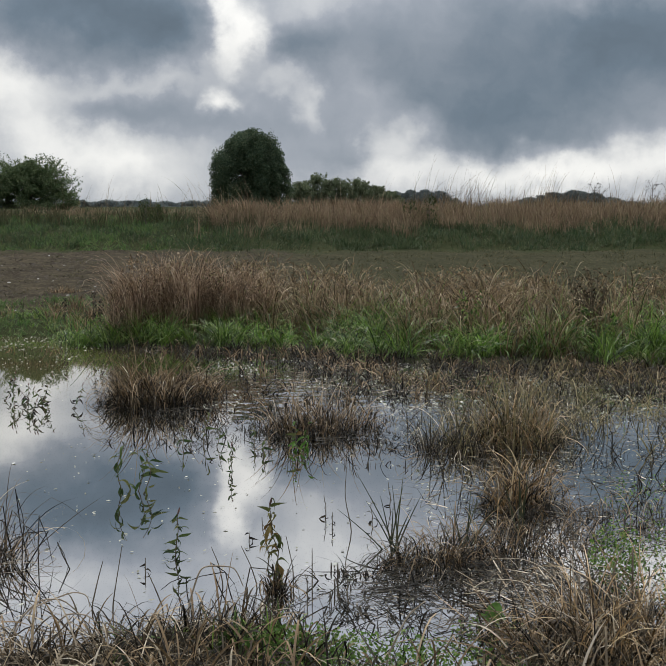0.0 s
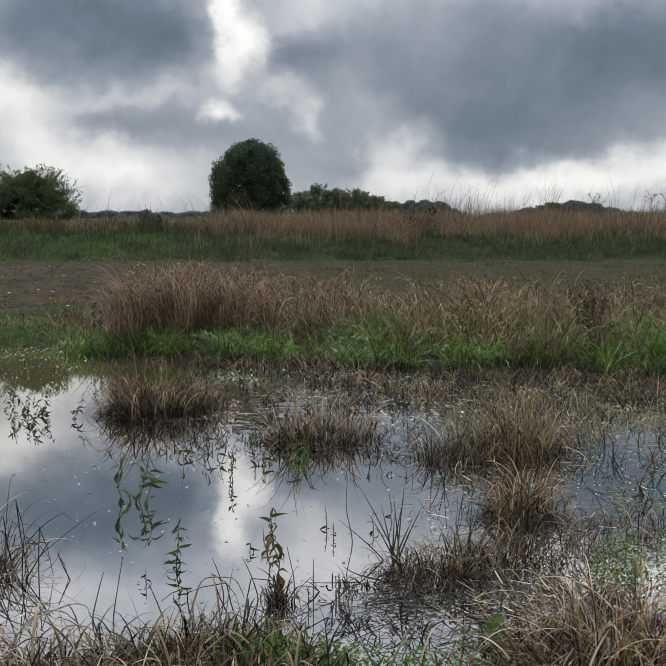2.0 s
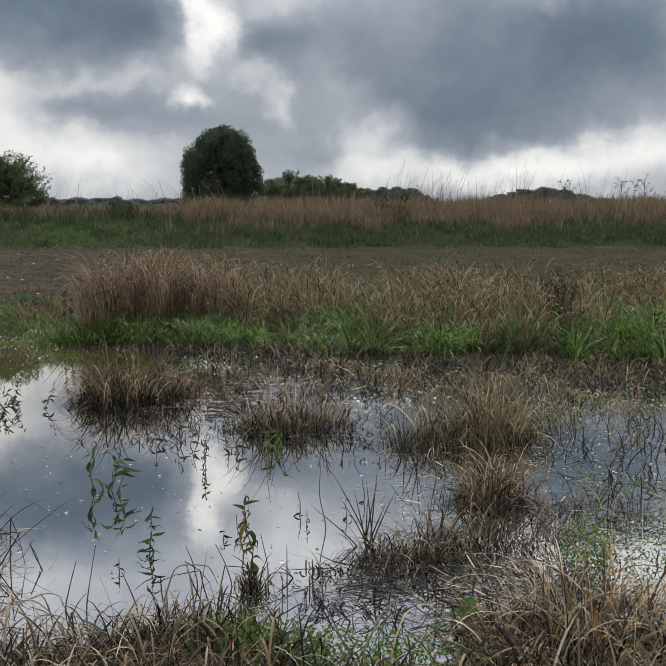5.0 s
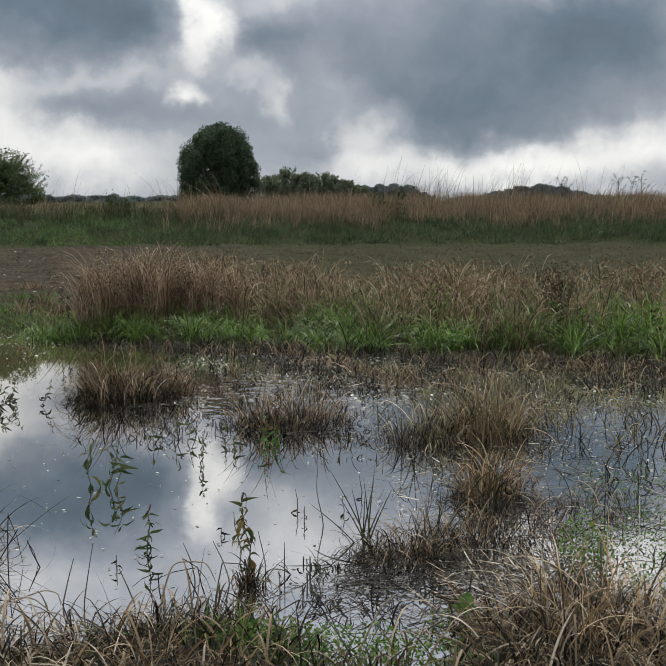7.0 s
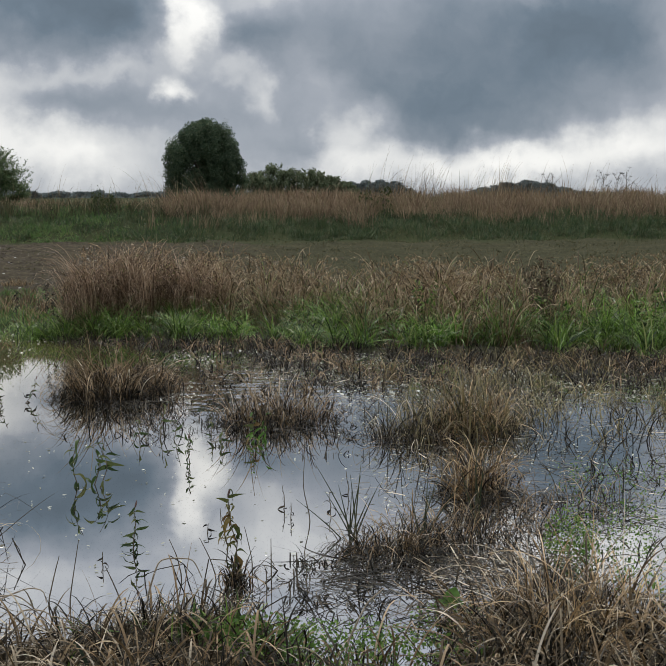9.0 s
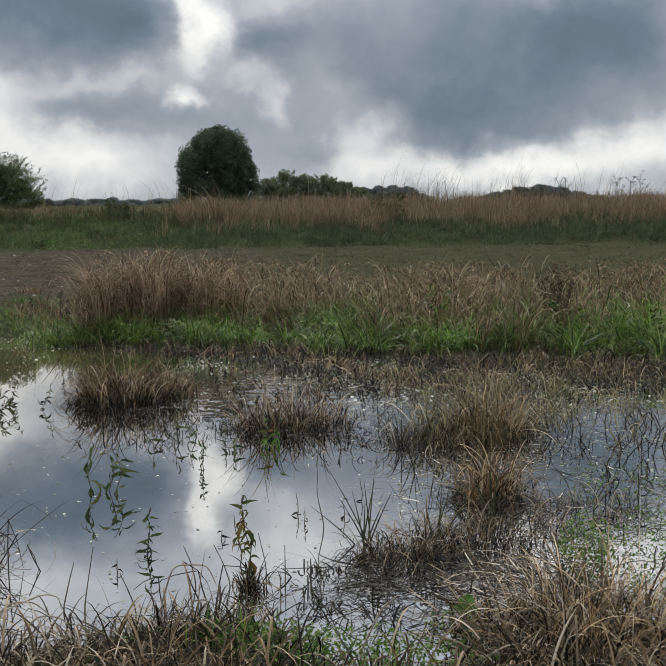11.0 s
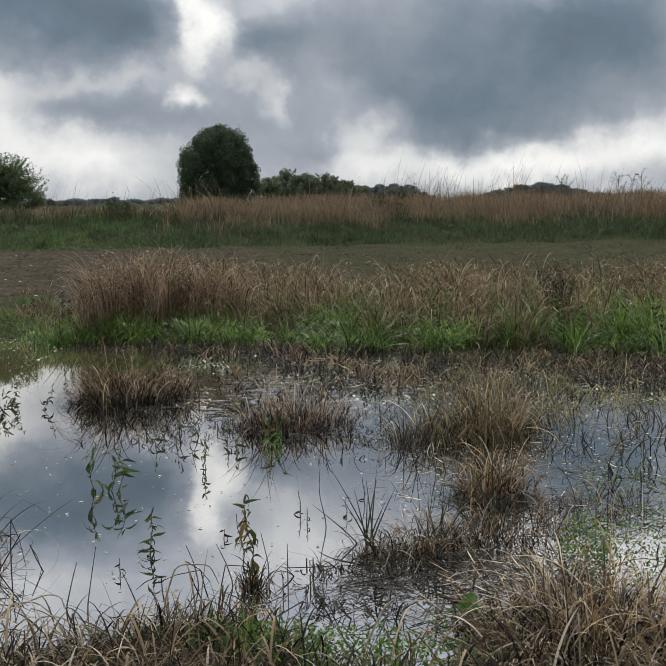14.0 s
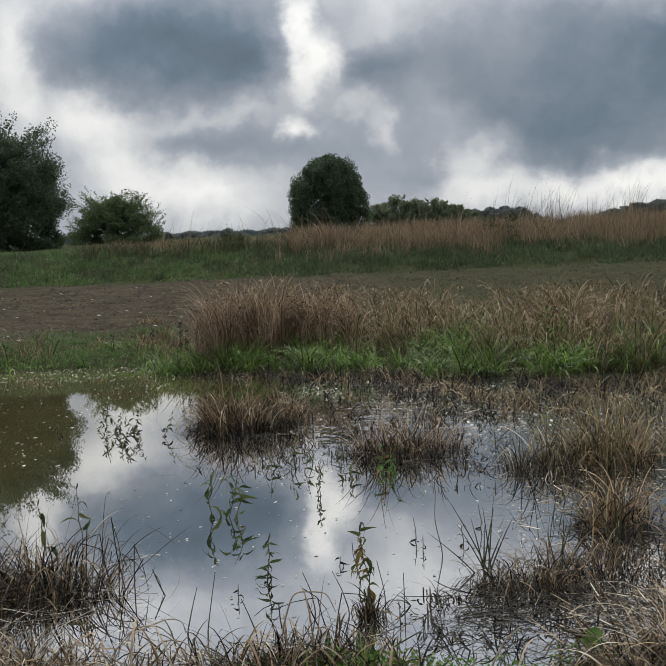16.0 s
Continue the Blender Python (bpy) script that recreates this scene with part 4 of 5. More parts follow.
    for i in range(52):
        one = lambda lo, hi: np.array([rng.uniform(lo, hi)])
        at = rng.normal(0, 1, 4)
        part("stem", blades(np.array([0.09 * at[0] - 0.12]), np.array([0.055 * at[1]]), one(0.004, 0.03), one(0.08, 0.32), one(0.004, 0.009), np.array([1.52 + 0.03 * at[2]]), one(-0.1, 0.1), np.array([0.12 + 0.35 * at[3]]), 4, 0.0, 0.0), DARKSTEM, sheaf)
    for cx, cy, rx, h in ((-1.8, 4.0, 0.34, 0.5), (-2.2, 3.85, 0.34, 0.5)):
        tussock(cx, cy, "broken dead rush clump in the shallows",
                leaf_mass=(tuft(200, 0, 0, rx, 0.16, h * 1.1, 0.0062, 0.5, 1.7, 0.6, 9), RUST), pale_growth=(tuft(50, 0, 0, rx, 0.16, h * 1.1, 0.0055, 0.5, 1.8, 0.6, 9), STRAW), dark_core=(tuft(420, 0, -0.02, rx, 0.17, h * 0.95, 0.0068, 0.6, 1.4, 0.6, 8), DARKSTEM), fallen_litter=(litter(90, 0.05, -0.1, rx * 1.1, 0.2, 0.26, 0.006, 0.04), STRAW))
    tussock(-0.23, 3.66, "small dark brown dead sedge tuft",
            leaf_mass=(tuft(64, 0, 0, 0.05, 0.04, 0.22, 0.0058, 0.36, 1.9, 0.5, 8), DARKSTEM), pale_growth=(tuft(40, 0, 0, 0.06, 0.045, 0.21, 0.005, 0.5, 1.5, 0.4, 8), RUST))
    tussock(0.92, 3.02, "tangled straw-coloured grass mound on the near bank",
            leaf_mass=(tuft(100, 0.04, 0, 0.33, 0.22, 0.58, 0.0062, 0.45, 1.9, 0.15, 12, 0.03, radial=0.6), STRAW), dark_core=(tuft(560, 0, 0, 0.44, 0.28, 0.27, 0.0055, 0.5, 1.2, 0.3, 7, 0.03), DARKSTEM),
            brown_growth=(tuft(420, 0.04, 0, 0.36, 0.25, 0.46, 0.0052, 0.5, 1.7, 0.25, 11, 0.03, radial=0.5), GOLD), fallen_litter=(litter(110, 0, 0.1, 0.5, 0.3, 0.24, 0.006, 0.08), RUST))
    right = lambda x, y: np.clip((x - 0.5) / 0.8, 0, 1) * np.clip((y - 4.0) / 0.8, 0.3, 1) * np.where((x < 1.05) & (y > 4.6) & (y < 6.3), 0.12, 1.0)
    v = clumps(420, 8, 0.5, 4.4, 3.9, 11, 0.34, 0.0058, 0.1, 0.4, 1.5, 0.5, 8, keep=lambda x, y: right(x, y) * wavy(x * 1.5, y * 1.5) * np.clip((y - 4.9 - 0.3 * x) / 1.0, 0.06, 1), water=True)
    stuff("emergent_rushes", v, OLIVE, "thin olive and brown rushes rising from shallow water", "rushes")
    v = clumps(620, 6, 0.3, 4.4, 3.7, 11, 0.27, 0.0058, 0.1, 0.45, 1.5, 0.5, 8, keep=lambda x, y: right(x, y) * wavy(x * 2.2, y * 1.8), water=True)
    stuff("rotten_rush_stems", v, DARKSTEM, "dark broken rush stems standing in the water", "rushes")
    v = clumps(800, 10, -1.4, 5.5, 8.4, 13.4, 0.19, 0.0095, 0.15, 0.5, 1.4, 0.4, 5, keep=lambda x, y: np.clip((y - 8.4) / 2, 0, 1) * np.clip(wavy(x * 1.1, y * 1.6) ** 2, 0.03, 1) * (y < far_shore(x)), vary=0.45, water=True)
    stuff("low_dead_sedge", v, RUST, "low broken dead sedge over the far shallows", "sedge")
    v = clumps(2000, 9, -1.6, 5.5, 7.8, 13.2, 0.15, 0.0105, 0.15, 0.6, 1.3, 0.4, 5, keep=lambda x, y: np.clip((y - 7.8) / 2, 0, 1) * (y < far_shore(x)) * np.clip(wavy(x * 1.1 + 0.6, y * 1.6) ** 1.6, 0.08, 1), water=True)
    stuff("dark_sedge_stubble", v, DARKSTEM, "dark sedge stubble in the far shallows", "sedge")
    v = joined([litter(260, 2.0, 8.0, 2.0, 2.6, 0.18, 0.006), litter(160, 1.3, 5.0, 0.9, 1.0, 0.14, 0.005), litter(420, 0.8, 10.8, 3.0, 1.8, 0.2, 0.009), litter(320, 0.55, 3.5, 0.6, 0.4, 0.16, 0.006, 0.03), litter(360, 1.8, 5.6, 0.9, 1.6, 0.16, 0.006, 0.03), litter(300, 0.98, 3.66, 0.42, 0.26, 0.15, 0.0065, 0.05)])
    stuff("floating_dead_stems", v, DARKSTEM, "dead dark stems lying flat on the water", "dead stems")
    # these dark squiggles stand for the mirror image of tussocks and weeds
    v = clumps(260, 7, -1.7, 0.7, 5.9, 8.2, 0.13, 0.006, 0.1, 0.6, 1.6, 0.6, 6, keep=lambda x, y: np.clip((y - 5.6 + 0.25 * np.sin(5 * x)) / 1.4, 0, 1) ** 2, water=True)
    v = joined([v, clumps(110, 7, -0.05, 1.1, 3.2, 3.95, 0.12, 0.0055, 0.08, 0.8, 1.6, 0.6, 6, water=True)])
    stuff("drowned_stem_tangle", v, DARKSTEM, "dark curling stems between the tussocks, partly standing for reflections", "dead stems")
    # loose straw, part of it added as pale strokes for water glints
    v = joined([litter(260, 2.0, 8.0, 2.0, 2.6, 0.16, 0.008), litter(240, 1.3, 4.9, 1.0, 1.0, 0.1, 0.007), litter(90, 0.5, 3.6, 0.5, 0.3, 0.1, 0.006), litter(170, 0.98, 3.66, 0.42, 0.26, 0.14, 0.006, 0.05), litter(300, 0.6, 10.6, 2.6, 1.4, 0.16, 0.012)])
    stuff("pale_floating_straws", v, STRAW, "pale straws lying flat on the water, some standing for glints", "dead stems")


pond_stands()


def near_bank():
    on = lambda x, y: (y < near_shore(x) + 0.05) * 1.0
    low = lambda x, y: np.where(x < -0.55, 0.8, 1.0)
    v = clumps(430, 14, -2.4, 2.0, 2.5, 3.8, 0.25, 0.0049, 0.08, 0.55, 1.4, 0.4, 8, keep=lambda x, y: on(x, y) * np.where((x > -0.5) & (x < 0.62), 0.25, 1.0), grow=low)
    stuff("dead_bank_grass", v, STRAW, "matted dead grey-brown grass on the near bank", "grass")
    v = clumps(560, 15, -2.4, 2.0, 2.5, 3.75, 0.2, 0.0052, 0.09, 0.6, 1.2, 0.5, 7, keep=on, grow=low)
    stuff("rotten_bank_stems", v, DARKSTEM, "dark stems in the bank grass", "grass")
    v = clumps(260, 14, -2.4, 2.0, 2.5, 3.75, 0.27, 0.0058, 0.09, 0.5, 1.5, 0.35, 8, keep=on, grow=low)
    stuff("brown_bank_grass", v, RUST, "brown arching grass on the near bank", "grass")
    v = clumps(14, 7, -0.8, 0.1, 2.6, 3.2, 0.13, 0.008, 0.05, 0.35, 0.8, keep=on)
    stuff("green_bank_grass", v, GREEN, "green blades among the dead bank grass", "grass")
    v = clumps(1500, 12, -7, 7, -1.5, 4.2, 0.11, 0.005, 0.14, 0.6, 1.2, 0.3, 5, keep=lambda x, y: (y < near_shore(x) - 0.05) * ((y < 2.5) | (np.abs(x) > 2.3)) * 1.0)
    stuff("trodden_bank_grass", v, TURF, "short trodden grass behind the near bank", "grass")
    v = joined([litter(3000, 0, 2.85, 2.2, 0.6, 0.15, 0.0055, 0.11, lambda x, y: on(x, y) * np.where((x > -0.5) & (x < 0.62), 0.0, 1.0))])
    stuff("bank_litter", v, STRAW, "pale dead straw lying on the near bank", "dead stems")


near_bank()


def bent_stem(points, thick, mat, label):
    base = np.array(points[0])
    t = np.linspace(0, len(points) - 1, 3 * len(points))
    path = np.stack([np.interp(t, np.arange(len(points)), [p[k] for p in points]) for k in range(3)], -1) - base
    path[1:-1] = 0.25 * path[:-2] + 0.5 * path[1:-1] + 0.25 * path[2:]
    path[0, 2] -= 0.05
    ob = part("bent_stem", tube(path, thick * np.linspace(1, 0.45, len(path)), 5), mat, None, smooth=True)
    ob.location = base
    tagged(ob, label, "dead stem", "bent stems at the water's edge")


for points in [
    [(-0.87, 3.42, 0.03), (-0.86, 3.42, 0.1), (-0.83, 3.43, 0.28)], [(-0.66, 3.39, 0.03), (-0.69, 3.38, 0.12), (-0.72, 3.38, 0.19)],
    [(-0.47, 3.73, 0.0), (-0.49, 3.73, 0.1), (-0.52, 3.72, 0.18)], [(-0.32, 3.71, 0.0), (-0.35, 3.71, 0.1), (-0.39, 3.7, 0.19)],
    [(-0.97, 3.47, 0.0), (-0.94, 3.48, 0.13), (-0.92, 3.48, 0.2)], [(-0.17, 3.71, 0.0), (-0.17, 3.71, 0.09), (-0.2, 3.71, 0.23)],
    [(0.1, 4.51, 0.0), (0.06, 4.51, 0.18), (0.07, 4.51, 0.34)], [(-0.09, 3.76, 0.0), (-0.09, 3.76, 0.16)],
]:
    bent_stem(points, 0.0032, STALK, "thin dark stem standing bent in the shallows")
for points in [
    [(-0.57, 3.36, 0.03), (-0.52, 3.37, 0.2), (-0.49, 3.37, 0.22), (-0.39, 3.39, 0.21), (-0.37, 3.39, 0.18), (-0.35, 3.39, 0.13)],
    [(-1.2, 3.39, 0.03), (-1.13, 3.41, 0.06), (-1.03, 3.44, 0.09), (-0.98, 3.46, 0.07), (-0.97, 3.46, 0.02)],
    [(0.65, 3.0, 0.03), (0.73, 2.98, 0.16), (0.79, 2.97, 0.18), (0.86, 2.95, 0.18), (0.96, 2.92, 0.12)],
    [(0.84, 2.95, 0.05), (0.83, 2.95, 0.22), (0.81, 2.96, 0.4)], [(0.59, 3.01, 0.03), (0.66, 3.0, 0.13), (0.75, 2.97, 0.23)],
    [(-1.18, 3.15, 0.05), (-1.08, 3.18, 0.16), (-1.0, 3.21, 0.15), (-0.94, 3.23, 0.08)], [(-1.01, 3.01, 0.06), (-0.94, 3.03, 0.17), (-0.86, 3.06, 0.15), (-0.81, 3.07, 0.08)],
    [(0.17, 2.92, 0.03), (0.25, 2.91, 0.21), (0.31, 2.91, 0.26)],
]:
    bent_stem(points, 0.004, DRYSTALK, "arching pale straw stem over the near bank")


# low leafy plants
def leafy_patch(n, cx, cy, rx, ry, height, size, z=0.01):
    a, r = rng.uniform(0, 2 * np.pi, n), np.sqrt(rng.random(n))
    c = np.stack([cx + rx * r * np.cos(a), cy + ry * r * np.sin(a), z + height * rng.random(n) ** 1.4 * (1 - 0.5 * r)], -1)
    return leaf_cloud(c, size, 1.8, -0.3)


stuff("water_starwort", joined([leafy_patch(1000, 1.28, 3.92, 0.13, 0.11, 0.27, 0.0088), leafy_patch(510, 0.2, 3.08, 0.25, 0.12, 0.07, 0.0082), leafy_patch(714, 0.28, 2.82, 0.4, 0.12, 0.09, 0.0109, 0.05), leafy_patch(408, -0.14, 2.95, 0.18, 0.12, 0.1, 0.0109, 0.06), leafy_patch(272, 0.6, 3.2, 0.16, 0.1, 0.08, 0.0088),
                                leafy_patch(714, -0.1, 3.06, 0.2, 0.12, 0.12, 0.0095), leafy_patch(650, 2.0, 4.9, 0.5, 0.7, 0.12, 0.0088), leafy_patch(260, 1.5, 3.5, 0.2, 0.14, 0.2, 0.0095), leafy_patch(260, 1.62, 4.1, 0.14, 0.12, 0.22, 0.0088)]),
      STARWORT, "small-leaved bright green water plants", "water plants")


def flecks(n, x0, x1, y0, y1, size, keep=None):
    x, y = rng.uniform(x0, x1, n), rng.uniform(y0, y1, n)
    if keep is not None:
        k = rng.random(n) < keep(x, y)
        x, y = x[k], y[k]
    n = len(x)
    c, a, s = np.stack([x, y, np.full(n, 0.004) + 0.003 * rng.random(n)], -1), rng.uniform(0, np.pi, n), size * rng.uniform(0.4, 1.5, n)
    d, e = np.stack([np.cos(a) * s, np.sin(a) * s, 0.12 * s * np.abs(rng.normal(size=n))], -1), np.stack([-np.sin(a) * s, np.cos(a) * s, 0.35 * s * rng.normal(size=n)], -1) * 0.4
    return np.stack([c - d, c + e, c + d, c - e], 1).reshape(-1, 3), np.arange(n * 4).reshape(-1, 4)


# floating leaves at left; far and right flecks paint sky glints between stems
stuff("floating_leaves", joined([flecks(420, -2.2, 0.4, 3.5, 8.0, 0.011), flecks(2600, -9, -2.4, 7.0, 16, 0.018, lambda x, y: wavy(x * 1.5, y * 1.5) ** 2 * np.clip((-1.6 - x - 0.1 * (16 - y)) / 1.2, 0.12, 1)), flecks(700, -8, -3.4, 13.8, 16.2, 0.02),
                                 flecks(7000, -1.6, 5.5, 8.0, 12.8, 0.017, lambda x, y: wavy(x * 1.4, y * 2.4) * (y < far_shore(x))), flecks(5000, 0.5, 4.4, 3.8, 9, 0.011, lambda x, y: wavy(x * 2, y * 2)),
                                 flecks(400, 0.2, 3.5, 3.4, 9.0, 0.014)]), PALE_FLECK, "small pale dead leaves floating on the water, and flecks standing for glints", "floating leaves")


# tall weeds standing in the water, each leaf apart
def leaf_shape(name, fold, droop, mat, bend=0.0, wide=0.105):
    t = np.linspace(0, 1, 7)
    w = wide * np.sin(np.pi * t**0.8) ** 0.9 * (1 + 0.14 * np.sin(9 * t + 7 * droop)) + 0.004
    x, z = t * (1 - 0.25 * droop * t), 0.2 * np.sin(np.pi * t) * (1 - 0.5 * droop) - droop * 0.6 * t**2
    y = bend * t**2 + 0.03 * np.sin(6 * t)
    verts = np.concatenate([np.stack([x, y + s * w, z + fold * w * abs(s)], -1) for s in (-1, 0, 1)])
    quads = [[r * 7 + k, r * 7 + k + 1, r * 7 + k + 8, r * 7 + k + 7] for r in (0, 1) for k in range(6)]
    return quad_mesh(name, verts, quads, mat, True)


LEAVES = [leaf_shape("leaf", 0.5, 0.2, LEAF, 0.2), leaf_shape("leaf", 0.4, 0.8, LEAF, -0.3), leaf_shape("leaf", 0.6, 1.3, LEAF, 0.35), leaf_shape("leaf", 0.9, 1.0, LEAF, -0.15, 0.14), leaf_shape("leaf", 1.1, 1.6, LEAF, 0.5, 0.12)]
YELLOW_LEAVES = [leaf_shape("leaf", 0.5, 0.9, YELLOWING, 0.3, 0.13), leaf_shape("leaf", 0.7, 1.4, YELLOWING, -0.3), leaf_shape("leaf", 0.9, 0.5, YELLOWING, 0.4, 0.13)]
LIME_LEAVES = [leaf_shape("leaf", 0.5, 0.5, GREENLEAF, 0.3, 0.15), leaf_shape("leaf", 0.6, 1.1, GREENLEAF, -0.3, 0.14), leaf_shape("leaf", 0.5, 0.8, YELLOWING, 0.3, 0.15)]
DARK_LEAVES = [leaf_shape("leaf", 0.7, 0.5, DARKSTEM, 0.3, 0.13), leaf_shape("leaf", 0.8, 1.3, DARKSTEM, -0.4, 0.13)]


def weed(x, y, height, count, length, lean=(0.0, 0.0), label="green leafy water weed rising from the pond", spike=True, shapes=None, bow=0.0, z=0.0):
    base = tagged(new("water_weed"), label, "weed", "weeds in the pond")
    base.location = (x, y, z)
    t = np.linspace(0, 1, 7)
    path = np.stack([lean[0] * height * t + bow * height * np.sin(np.pi * t), lean[1] * height * t, -0.04 + (height + 0.04) * t], -1)
    path[1:, :2] += np.cumsum(rng.normal(0, 0.022 * height, (6, 2)), 0)
    part("stem", tube(path, np.linspace(0.0035, 0.0015, 7), 5), STALK, base, smooth=True)
    turn = rng.uniform(0, 6)
    for i in range(count):
        s = min(1.0, max(0.08, 0.12 + 0.85 * (i + 0.5) / count + rng.normal(0, 0.05)))
        p = [np.interp(s, t, path[:, k]) for k in range(3)]
        leaf = new("leaf", (shapes or LEAVES)[int(rng.integers(0, len(shapes or LEAVES)))])
        leaf.parent = base
        turn += 2.4 + rng.normal(0, 0.9)
        p[2] = max(0.0, p[2] + rng.normal(0, 0.02) * height / 0.3)
        size = 1.4 * length * rng.uniform(0.3, 1.3) * (1 - 0.35 * s)
        leaf.matrix_local = Matrix.LocRotScale(p, Euler((rng.normal(0, 0.9), rng.normal(0.3, 0.65), turn)), (size, size, size))
    if spike:
        k = np.linspace(0, 1, 5)
        tip = path[-1] + np.stack([0.01 * k, 0 * k, 0.035 * k], -1)
        part("flower_spike", tube(tip, [0.002, 0.0045, 0.005, 0.004, 0.001], 6), SPIKE, base, "dull pink-brown flower spike", True)
    return base


weed(-0.75, 4.13, 0.2, 30, 0.05)
weed(-0.235, 3.72, 0.36, 38, 0.066, (-0.02, 0), "tall leafy weed with yellowing leaves at the pond edge", True, YELLOW_LEAVES)
weed(-0.26, 3.75, 0.3, 10, 0.06, (-0.1, 0), "thin leafy weed at the pond edge", False, YELLOW_LEAVES)
for wx, wy, wh, wl, wb in [(-1.25, 5.3, 0.3, -0.02, -0.14), (-1.21, 5.33, 0.24, 0.05, 0.12), (-1.16, 5.26, 0.27, 0.02, 0.16)]:
    weed(wx, wy, wh, 13, 0.09, (wl, 0), "arching weed with long narrow leaves in the pond", False, LEAVES[1:3], wb * 1.3)
weed(-0.67, 5.83, 0.17, 16, 0.075, (0, 0), "dark leafy weed mirrored in the pond")
weed(-0.27, 6.45, 0.22, 20, 0.065, (-0.1, 0), "yellow-green leafy weed beside a sedge tussock", False, LIME_LEAVES)
weed(-0.22, 6.5, 0.18, 16, 0.065, (0.3, 0), "yellow-green leafy weed beside a sedge tussock", False, LIME_LEAVES)
# near-black leaves put the backlit silhouette of these weeds into their colour
for wx, wy, wh in [(-3.1, 8.6, 0.32), (-2.95, 8.45, 0.28), (-2.8, 8.5, 0.35), (-2.62, 8.2, 0.26), (-2.72, 7.9, 0.18), (-3.3, 8.8, 0.34), (-3.0, 8.75, 0.3), (-2.5, 8.35, 0.3), (-3.45, 8.3, 0.16)]:
    weed(wx, wy, wh * 0.75, 20, 0.06, (rng.uniform(-0.8, 0.8), rng.uniform(-0.6, 0.6)), "leafy weed standing in the pond, silhouetted by dark leaf colour", True, DARK_LEAVES + LEAVES[3:], rng.uniform(-0.2, 0.2))
for wx, wy, wh in [(-1.12, 6.6, 0.2), (-1.0, 6.75, 0.22), (-0.88, 6.6, 0.2), (-0.6, 6.7, 0.2), (-0.5, 6.3, 0.14)]:
    weed(wx, wy, wh, 7, 0.07, (rng.uniform(-0.5, 0.5), 0), "small dark leafy weed in the pond", False)
weed(-1.72, 4.3, 0.42, 6, 0.1, (0.08, 0), "tall weed with a seed head above dead rushes")
weed(-1.86, 4.25, 0.36, 5, 0.1, (-0.1, 0), "tall weed with a seed head above dead rushes")
for wx, wy, wh in [(-0.84, 3.9, 0.07), (-0.04, 4.75, 0.13), (0.0, 4.55, 0.09), (0.21, 4.67, 0.11), (-0.42, 4.35, 0.05), (0.33, 5.0, 0.14), (0.06, 3.55, 0.1), (-0.1, 3.6, 0.1)]:
    weed(wx, wy, wh, 5, 0.035, (rng.uniform(-0.2, 0.2), 0), "small dark sprig poking out of the water", False, DARK_LEAVES)


def reed(x, y, tips):
    """A clump of stiff, dark, pointed blades, each a part."""
    base = tagged(new("bulrush_clump"), "dark green pointed bulrush blades rising from the water", "rush")
    base.location = (x, y, 0)
    for dx, dy, h in tips:
        t = np.linspace(0, 1, 7)
        path = np.stack([dx * t**1.2 + rng.normal(0, 0.02), dy * t + rng.normal(0, 0.02), -0.03 + (h + 0.03) * t], -1)
        part("blade", tube(path, 0.0034 * (1 - t**2) + 0.0008, 4), RUSHGREEN, base, smooth=True)


reed(0.3, 4.24, [(-0.2, 0.05, 0.37), (-0.14, 0, 0.24), (0.04, 0.05, 0.36), (0.06, 0, 0.3), (-0.06, 0, 0.27), (0.01, 0, 0.22), (-0.03, 0.05, 0.3), (0.12, 0, 0.26), (0.09, 0, 0.2), (-0.24, 0, 0.2)])
reed(0.62, 4.2, [(0.05, 0, 0.25), (0.1, 0, 0.3), (-0.05, 0, 0.22), (0.02, 0, 0.32), (0.18, 0, 0.26), (-0.1, 0, 0.18)])
reed(0.95, 4.5, [(0.03, 0, 0.35), (-0.08, 0, 0.3), (0.0, 0, 0.42), (0.06, 0, 0.25), (-0.03, 0, 0.3)])


def bent_rush(x, y, stems):
    """Dead rush stems, each snapped over at its own height."""
    base = tagged(new("snapped_rush"), "dark snapped rush stems bent over the water", "rush", "snapped rushes")
    base.location = (x, y, 0)
    for dx, h, over, drop in stems:
        q = rng.normal(0, 0.05)
        path = [(dx - q, 0, -0.03), (dx - 0.4 * q, 0.01, h * 0.5), (dx + 0.005, 0.02, h), (dx + over * 0.15, 0.02, h - drop * 0.08), (dx + over * 0.6, 0.03, h - drop * 0.5), (dx + over, 0.03, h - drop * 1.15)]
        part("stem", tube(path, [0.003, 0.0026, 0.0024, 0.0022, 0.0018, 0.0012], 5), DARKSTEM, base, smooth=True)


bent_rush(-1.36, 3.95, [(0.06, 0.17, -0.16, 0.02), (0.02, 0.24, 0.06, 0.2), (-0.05, 0.2, 0.12, 0.1), (0.1, 0.12, 0.05, 0.11), (-0.1, 0.27, 0.1, 0.16)])
bent_rush(-1.6, 4.05, [(0.06, 0.26, -0.12, 0.06), (0.12, 0.34, 0.05, 0.24), (-0.05, 0.22, 0.16, 0.06), (0.0, 0.3, -0.14, 0.12)])
bent_rush(-0.5, 3.5, [(0.06, 0.14, -0.16, 0.04), (0.0, 0.18, 0.1, 0.08), (-0.1, 0.12, -0.1, 0.05), (0.16, 0.16, 0.12, 0.02)])
bent_rush(0.72, 5.6, [(0.0, 0.26, -0.08, 0.14), (0.06, 0.32, 0.06, 0.2), (0.12, 0.22, 0.14, 0.02), (-0.06, 0.2, -0.12, 0.12), (0.18, 0.3, -0.06, 0.18)])


